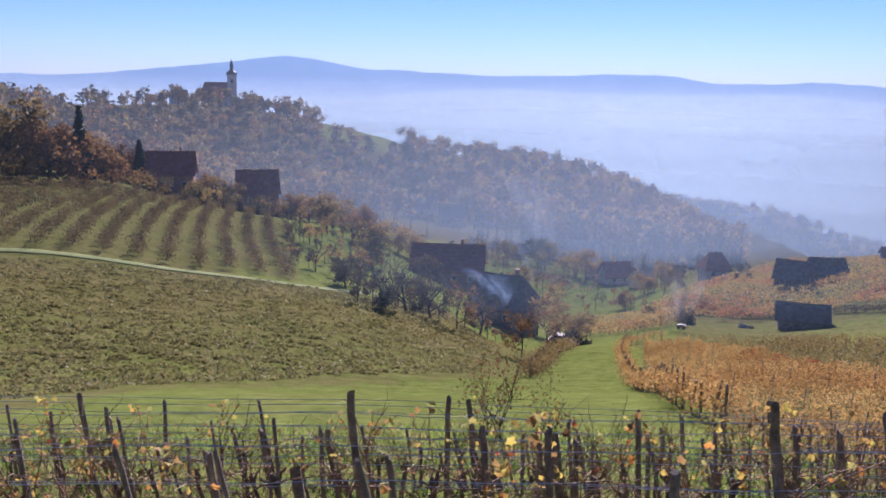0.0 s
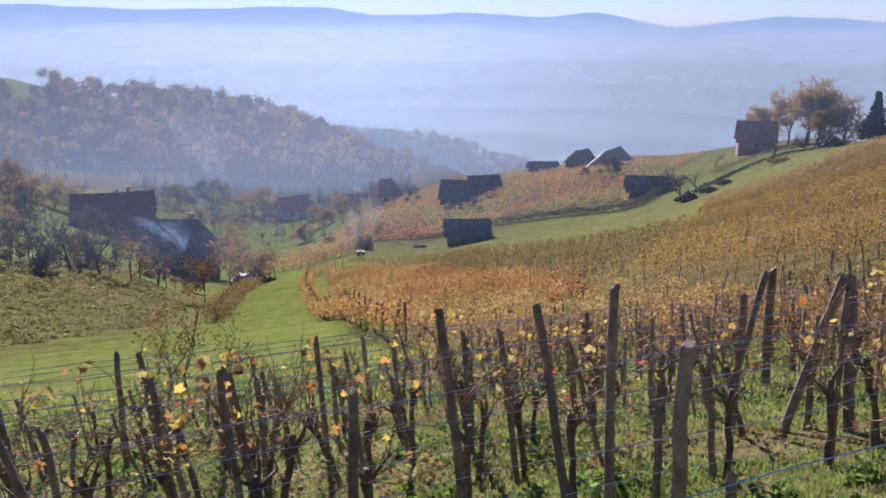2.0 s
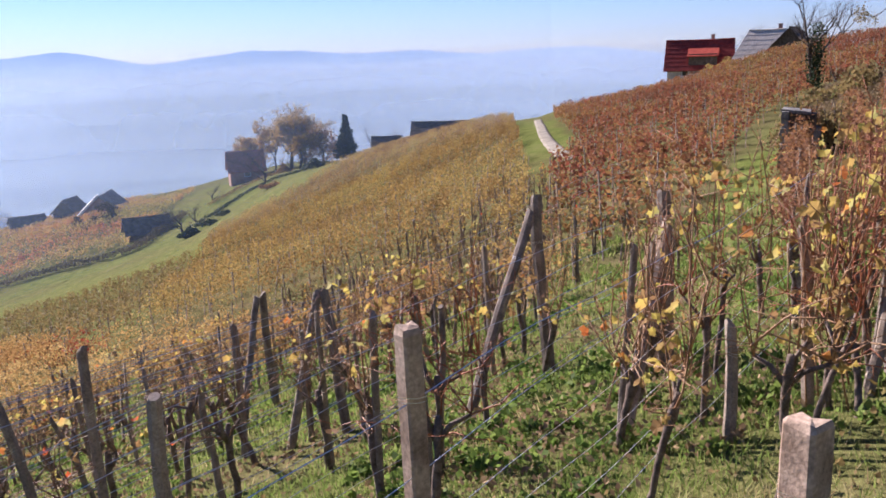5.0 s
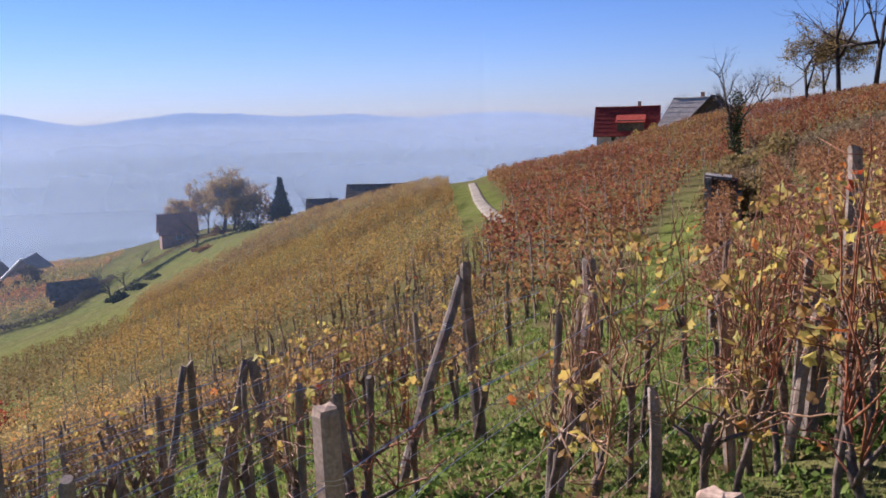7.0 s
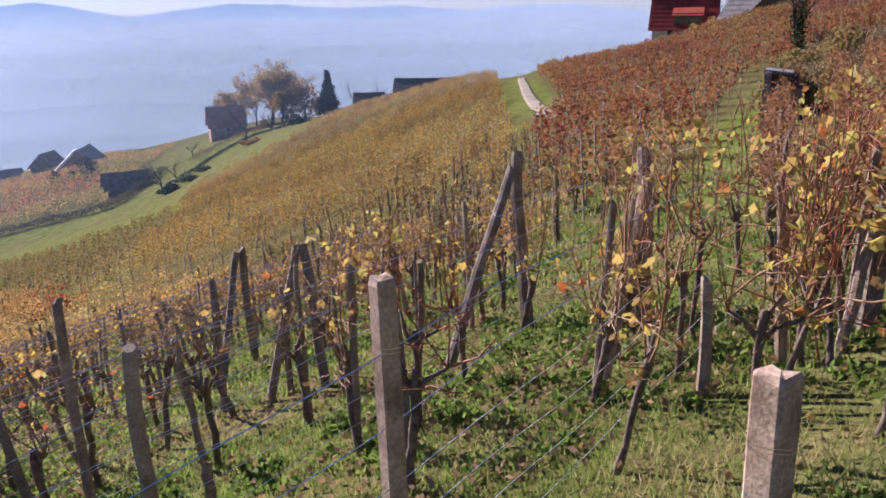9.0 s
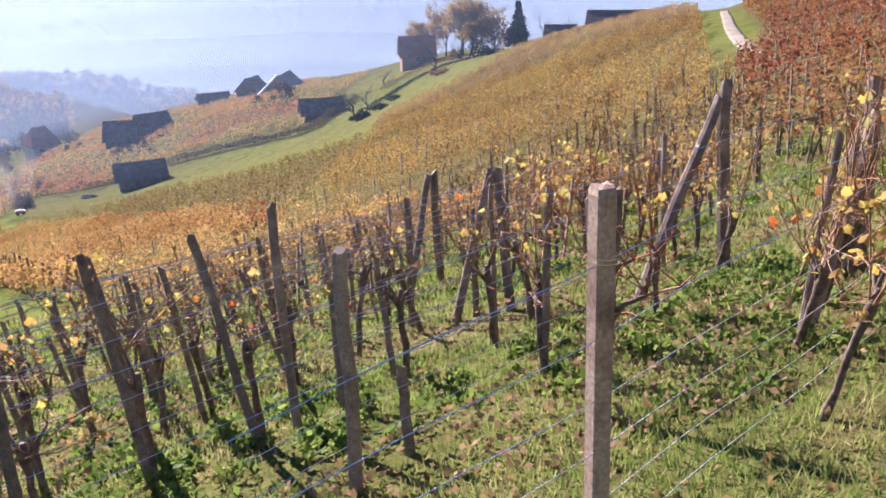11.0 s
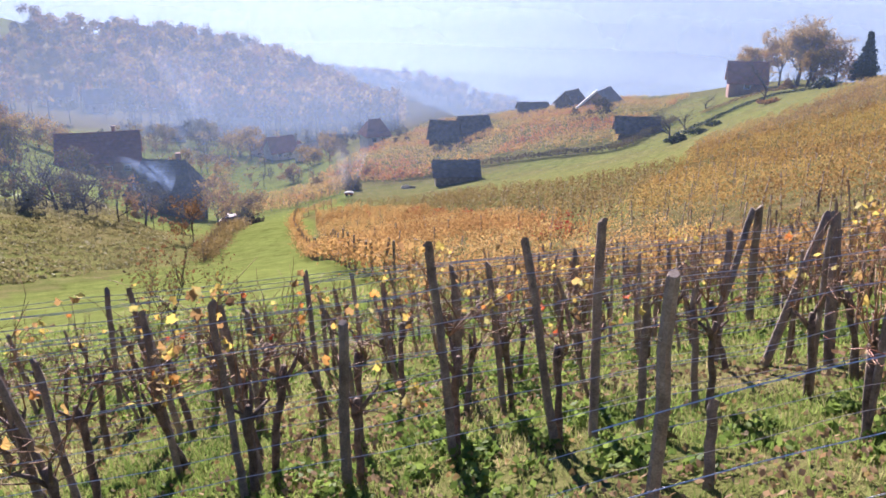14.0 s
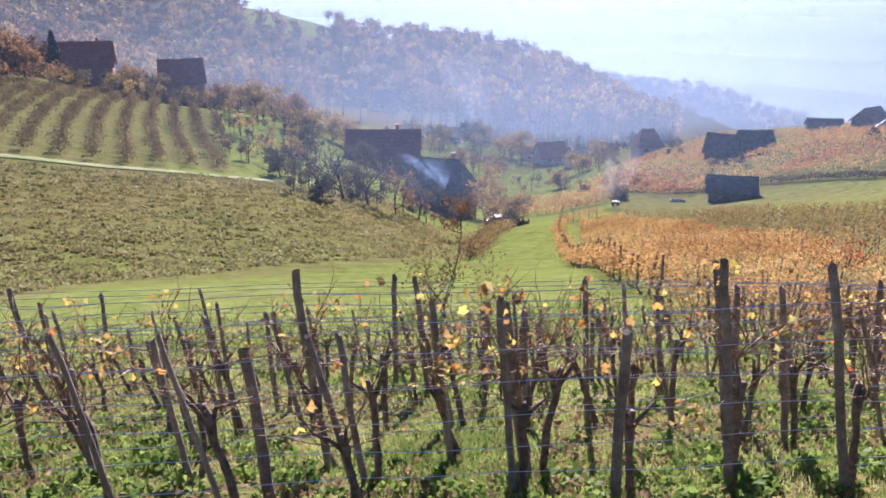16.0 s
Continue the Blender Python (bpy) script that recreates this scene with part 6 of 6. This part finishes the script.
# wires: (row, from, to)
for ry, x0, x1 in [(1.08, 0.9, 6.2)] + [(2.58, 1.7, 6.4)] + [(y, -3.4 - 0.72 * y, 5.4 + 0.3 * (y - 4) if y < 7 else 7 + 1.6 * y) for y in ROW_Y[:6]]:
    for up in (0.2, 0.36, 0.53, 0.7, 0.88, 1.06) if ry < 6 else (0.4, 0.7, 1.0):
        xs = np.linspace(x0, x1, 30)
        zs = ground(xs, xs * 0 + ry) + up + 0.014 * np.sin(xs * 1.9 + up * 9) + 0.008 * np.sin(xs * 5.3 + ry)
        w = Shape().tube([(a, ry + 0.03, b) for a, b in zip(xs, zs)], [0.0015 + 0.00022 * ry] * 30, 4)
        tagged(new("trellis_wire", w.mesh("trellis_wire", WIRE)), "thin galvanised trellis wire strung along a vine row", "wire", "trellis wires")


def concrete_post(x, y, top, tall, half, seed, lean, spin, label, ragged=0.004):
    """A cast square post with chamfered edges, chipped arrises and a broken-off head."""
    rng = np.random.default_rng(seed)
    s = Shape()
    ch = half * 0.22
    ring = [(half, -half + ch), (half, half - ch), (half - ch, half), (-half + ch, half), (-half, half - ch), (-half, -half + ch), (-half + ch, -half), (half - ch, -half)]
    levels = [0.0, 0.25, 0.45, 0.62, 0.76, 0.86, 0.93, 0.97, 0.99, 1.0]
    for k, t in enumerate(levels):
        for a, b in ring:
            g = (0.84 if k == len(levels) - 1 else 1.0) * rng.uniform(0.965, 1.02)
            s.v.append((a * g, b * g, -tall * (1 - t) + (rng.normal(0, ragged) if k >= len(levels) - 2 else 0)))
    for k in range(len(levels) - 1):
        for a in range(8):
            i, j = k * 8 + a, k * 8 + (a + 1) % 8
            s.f.append((i, j, j + 8, i + 8))
    n = len(s.v)
    s.v.append((0.1 * half, -0.1 * half, 0.12 * half))
    s.f += [(n - 8 + a, n - 8 + (a + 1) % 8, n) for a in range(8)]
    ob = new("concrete_post", s.mesh("concrete_post", CONCRETE))
    ob.matrix_basis = Matrix.Translation((x, y, top)) @ pose(0, 0, 0, lean[1], lean[0], 0) @ pose(0, 0, 0, 0, 0, spin)
    for up in (-0.19,):
        t = part_mesh("wire_tie", TIE_MESH, ob, "twisted galvanised wire")
        t.matrix_basis = Matrix.Translation((0, 0, up)) @ Matrix.Diagonal((half * 1.3 / 0.03, half * 1.3 / 0.03, 1, 1))
    return tagged(ob, label, "post", "vineyard posts")


concrete_post(1.93, 1.12, -0.65, 1.75, 0.027, 2, (-1.5, 0), -20, "square weathered concrete trellis post")
concrete_post(2.43, 0.3, -0.9, 1.4, 0.047, 22, (1, 0), -22, "rough lichen-covered concrete trellis post", 0.006)
pole((2.15, 2.53), (2.16, 2.52, -1.21), 0.03, 3, label="squared pale grey wooden trellis post", mat=PALE_WOOD, square=True)
pole((2.6, 3.65), (2.56, 3.67, -1.36), 0.027, 4, label="pale slim wooden trellis post", mat=PALE_WOOD, square=True)
pole((2.57, 2.62), (2.55, 2.64, -1.91), 0.026, 5, label="short broken wooden stake", category="stake")
pole((3.18, 2.02), (3.14, 2.09, -1.13), 0.028, 6, label="dark wooden stake wrapped by an old vine")
pole((4.24, 1.01), (4.25, 1.01, -1.29), 0.03, 11, label="slim pale wooden stake post", mat=PALE_WOOD, square=True)
pole((4.64, 0.75), (4.62, 0.82, -0.87), 0.03, 33, label="slim grey wooden trellis stake", mat=PALE_WOOD)
pole((6.12, 0.29), (6.11, 0.4, -0.23), 0.045, 31, label="tall old grey wooden end post", mat=PALE_WOOD, square=True)
pole((5.9, 0.38), (6.06, 0.38, -0.45), 0.03, 18, "brace_strut", "old grey board propping a thick end post", square=True, category="strut")
pole((4.75, 0.5), (5.0, 0.42, -0.92), 0.028, 32, "brace_strut", "split pale board leaning on an old vine", PALE_WOOD, True, "strut")
pole((5.1, 0.45), (5.1, 0.42, -0.98), 0.055, 34, label="thick dark stump of a post wrapped in twine")
pole((6.08, 2.99), (6.03, 3.09, -1.1), 0.05, 9, label="stout grey wooden end post of a vine row")
pole((5.15, 3.12), (5.97, 3.06, -1.2), 0.04, 16, "brace_strut", "slanting wooden strut propping an end post", category="strut")
pole((5.66, 1.86), (5.64, 1.9, -0.93), 0.05, 10, label="stout grey wooden end post with a pale tie")
pole((4.35, 1.6), (5.55, 1.88, -1.12), 0.04, 17, "brace_strut", "long slanting pole tied with vine canes", PALE_WOOD, category="strut")
for k, (foot_a, foot_b, head) in enumerate((((5.75, 6.3), (6.5, 6.62), (6.17, 6.42, -2.39)), ((4.75, 4.6), (5.06, 4.25), (5.0, 4.42, -1.79)))):
    pole(foot_a, head, 0.035, 12 + k, "brace_strut", "slanting wooden strut propping an end post", category="strut")
    pole(foot_b, (head[0] + 0.05, head[1], head[2] + 0.02), 0.042, 14 + k, label="grey wooden post leaning against its prop")
pole((4.65, 5.02), (4.65, 5.03, -2.05), 0.03, 40, label="dark wooden stake at the end of a row", category="stake")
for k, (x, y) in enumerate(((4.6, 0.7), (4.9, 0.5), (5.3, 0.85), (4.2, 1.55), (3.16, 2.0), (5.6, 1.9), (5.2, 0.2), (6.4, 1.2), (5.95, 2.95), (4.0, 2.55), (4.7, 2.7), (3.6, 2.7), (6.3, 0.1), (4.95, 1.75))):
    plant_vine(x, y, TALL_VINES[k % 5], "grapevine with long reddish canes and yellow leaves", 6 * math.cos(k * 3), 4 * math.sin(k * 5), 70 * k)
    if k % 2:
        add_stake(x + 0.05, y + 0.04, 0.95 + 0.05 * (k % 4), 3 * math.sin(k), 2, k, 0.8)


BUSHY_VINES = [vine_kind(260 + k, 12, 6 + k % 3, 14, 1.4, 0.8, 1.0, CANE_RED) for k in range(4)]
for k, (x, y) in enumerate(((5.6, 0.6), (6.6, 0.8), (7.4, 0.9), (7.0, 1.6), (7.8, 0.3), (6.8, -0.1), (5.4, -0.1), (8.2, 1.2), (4.7, 0.25), (6.0, 0.05), (8.8, 0.6), (9.2, 1.5))):
    plant_vine(x, y, BUSHY_VINES[k % 4], "grapevine with red canes still hung with yellow leaves", 5 * math.cos(k * 2), 4 * math.sin(k * 3), 50 * k)


LONG_VINES = [vine_kind(280 + k, 14, 3 + k % 2, 8, 1.55, 0.55, 0.75, CANE_RED if k % 2 else CANE_PALE) for k in range(4)]
for k, (x, y) in enumerate(((3.7, 0.22), (3.95, 0.6), (4.35, 0.12), (4.45, 0.5), (3.55, 0.62), (4.9, 0.05), (3.4, 1.15), (4.5, 1.25), (5.2, 1.35), (3.25, 0.0))):
    plant_vine(x, y, LONG_VINES[k % 4], "grapevine throwing long thin canes with yellow leaves", 7 * math.cos(k * 2.3), 5 * math.sin(k * 1.7), 65 * k)


def cane_bundle(foot, head, count, seed, label):
    """Long pruned canes tied along a pole, fanning out above it."""
    rng = np.random.default_rng(seed)
    a, b = at_ground(*foot), Vector(head)
    root = thing("cane_bundle", label, "canes", Matrix.Translation(a))
    tips = []
    for k in range(count):
        t0, t1 = rng.uniform(0.0, 0.35), rng.uniform(0.75, 1.05)
        low, up = Vector(rng.normal(0, 0.1, 3)), Vector(rng.normal(0, 0.07, 3))
        pts = [(b - a) * t + low.lerp(up, t) + Vector(rng.normal(0, 0.007, 3)) + Vector((0, 0, 0.02)) for t in np.linspace(t0, t1, 5)]
        part_mesh("cane", Shape().tube(pts, [0.005, 0.0046, 0.004, 0.0033, 0.002], 5).mesh("cane", CANE_PALE, True), root)
        tips += pts[1:4]
    where = [tips[i] + Vector(rng.normal(0, 0.05, 3)) for i in rng.integers(0, len(tips), 14)]
    tagged(part_mesh("foliage", mesh_of("foliage", *vine_leaves(where, rng), NEAR_LEAF), root), kind="stuff")


cane_bundle((4.3, 1.6), (5.5, 1.88, -1.1), 12, 71, "pale dry vine canes tied along a slanting pole")
cane_bundle((4.6, 0.72), (4.45, 0.8, -0.55), 12, 72, "reddish vine canes tied upright to a stake")
cane_bundle((5.0, 0.4), (5.25, 0.3, -0.45), 14, 73, "reddish vine canes bunched round an old stump")


# ---------------------------------------------------------------- ground cover
def build_grass():
    rng = np.random.default_rng(51)
    n = 230000
    az, d = np.radians(rng.uniform(-34, 108, n)), 0.9 + 17 * rng.uniform(0, 1, n) ** 1.4
    x, y = d * np.sin(az), d * np.cos(az)
    patch = np.sin(x * 2.3 + np.sin(y * 1.7)) + np.sin(y * 2.9 + x) + rng.normal(0, 0.7, n)
    k = patch > -0.75
    x, y, d = x[k], y[k], d[k]
    n = len(x)
    z = ground(x, y)
    h = rng.uniform(0.02, 0.065, n) * (1 + d / 14)
    wd = 0.0022 + 0.0009 * d
    a = rng.uniform(0, 6.3, n)
    lean = rng.normal(0, 0.03, (n, 2))
    v = np.stack([np.stack([x - wd * np.cos(a), y - wd * np.sin(a), z - 0.01], 1), np.stack([x + wd * np.cos(a), y + wd * np.sin(a), z - 0.01], 1), np.stack([x + lean[:, 0], y + lean[:, 1], z + h], 1)], 1).reshape(-1, 3)
    tagged(new("grass", big_mesh("grass", v, np.arange(3 * n).reshape(n, 3), GRASS_BLADE)), "fresh green grass between the vine rows", "grass", kind="stuff")
    n = 90000
    az, d = rng.uniform(0, 2 * math.pi, n), 5.2 * np.sqrt(rng.uniform(0, 1, n))
    x, y = d * np.sin(az), d * np.cos(az)
    z, a = ground(x, y), rng.uniform(0, 6.3, n)
    h, lean = rng.uniform(0.015, 0.06, n), rng.normal(0, 0.025, (n, 2))
    v = np.stack([np.stack([x - 0.002 * np.cos(a), y - 0.002 * np.sin(a), z - 0.01], 1), np.stack([x + 0.002 * np.cos(a), y + 0.002 * np.sin(a), z - 0.01], 1), np.stack([x + lean[:, 0], y + lean[:, 1], z + h], 1)], 1).reshape(-1, 3)
    tagged(new("short_grass", big_mesh("short_grass", v, np.arange(3 * n).reshape(n, 3), GRASS_BLADE)), "short green grass underfoot", "grass", kind="stuff")
    n = 3600
    az, d = np.radians(rng.uniform(-34, 108, n)), 1.0 + 13 * rng.uniform(0, 1, n) ** 1.15
    x, y = d * np.sin(az), d * np.cos(az)
    k = np.sin(x * 1.3 + 2 * np.sin(y * 0.9)) + np.sin(y * 1.9 + x * 0.6) + rng.normal(0, 0.5, n) > 0.1
    x, y, d = x[k], y[k], d[k]
    wide = rng.uniform(0.05, 0.16, len(x))
    many = (16 + 26 * wide / 0.16).astype(int)
    x, y, wide = np.repeat(x, many), np.repeat(y, many), np.repeat(wide, many)
    dome = rng.normal(0, 1, (len(x), 3))
    dome /= np.linalg.norm(dome, axis=1)[:, None]
    dome *= rng.uniform(0.55, 1.0, (len(x), 1)) * np.stack([wide, wide, wide * 0.8], 1)
    x, y = x + dome[:, 0], y + dome[:, 1]
    v, q = leaf_cards(np.column_stack([x, y, ground(x, y) + 0.01 + np.abs(dome[:, 2])]), 0.024, rng, 0.5)
    tagged(new("weeds", big_mesh("weeds", v, q, WEED_LEAF)), "low broad-leaved green weeds between the vines", "weeds", kind="stuff")
    n = 30000
    az, d = np.radians(rng.uniform(-34, 108, n)), 1.2 + 9 * rng.uniform(0, 1, n) ** 0.9
    x, y = d * np.sin(az), d * np.cos(az)
    k = np.sin(x * 1.1 + 3 * np.sin(y * 0.7)) + np.sin(y * 2.3 + x * 0.9) > -0.2
    x, y = x[k], y[k]
    v, q = leaf_cards(np.column_stack([x, y, ground(x, y) + rng.uniform(0.02, 0.08, len(x))]), 0.02, rng, 0.5)
    tagged(new("dry_litter", big_mesh("dry_litter", v, q, LITTER)), "brown dry leaf litter under the vines", "leaves", kind="stuff")
    places = []
    for k in range(2600):
        a, dd = radians(rng.uniform(-34, 96)), 1.7 + 9 * rng.uniform() ** 1.2
        places.append(at_ground(dd * math.sin(a), dd * math.cos(a), 0.05))
    lv, lf = vine_leaves(places, rng, 0.04)
    tagged(new("fallen_leaves", mesh_of("fallen_leaves", lv, lf, BROWN_LEAF)), "fallen yellow and brown vine leaves in the grass", "leaves", kind="stuff")


build_grass()


def build_tussocks():
    rng = np.random.default_rng(52)
    n = 7500
    az, d = np.radians(rng.uniform(-34, 4, n)), rng.uniform(30, 95, n)
    x, y = d * np.sin(az), d * np.cos(az)
    k = inside(x, y, MEADOW)
    x, y = x[k], y[k]
    m = 10
    wide, high = np.repeat(rng.uniform(0.2, 0.6, len(x)), m), np.repeat(rng.uniform(0.04, 0.16, len(x)), m)
    u, w = rng.normal(0, 0.55, len(wide)), rng.normal(0, 0.45, len(wide))
    x, y = np.repeat(x, m) + 1.3 * wide * u, np.repeat(y, m) + 0.7 * wide * w
    z = ground(x, y) + 0.02 + high * np.exp(-(u**2 + w**2)) * rng.uniform(0.5, 1.1, len(u))
    v, q = leaf_cards(np.column_stack([x, y, z]), 0.1, rng, 0.5)
    tagged(new("meadow_tussocks", big_mesh("meadow_tussocks", v, q, TUSSOCK)), "rough brownish green tussocks on the meadow slope", "grass", kind="stuff")


build_tussocks()
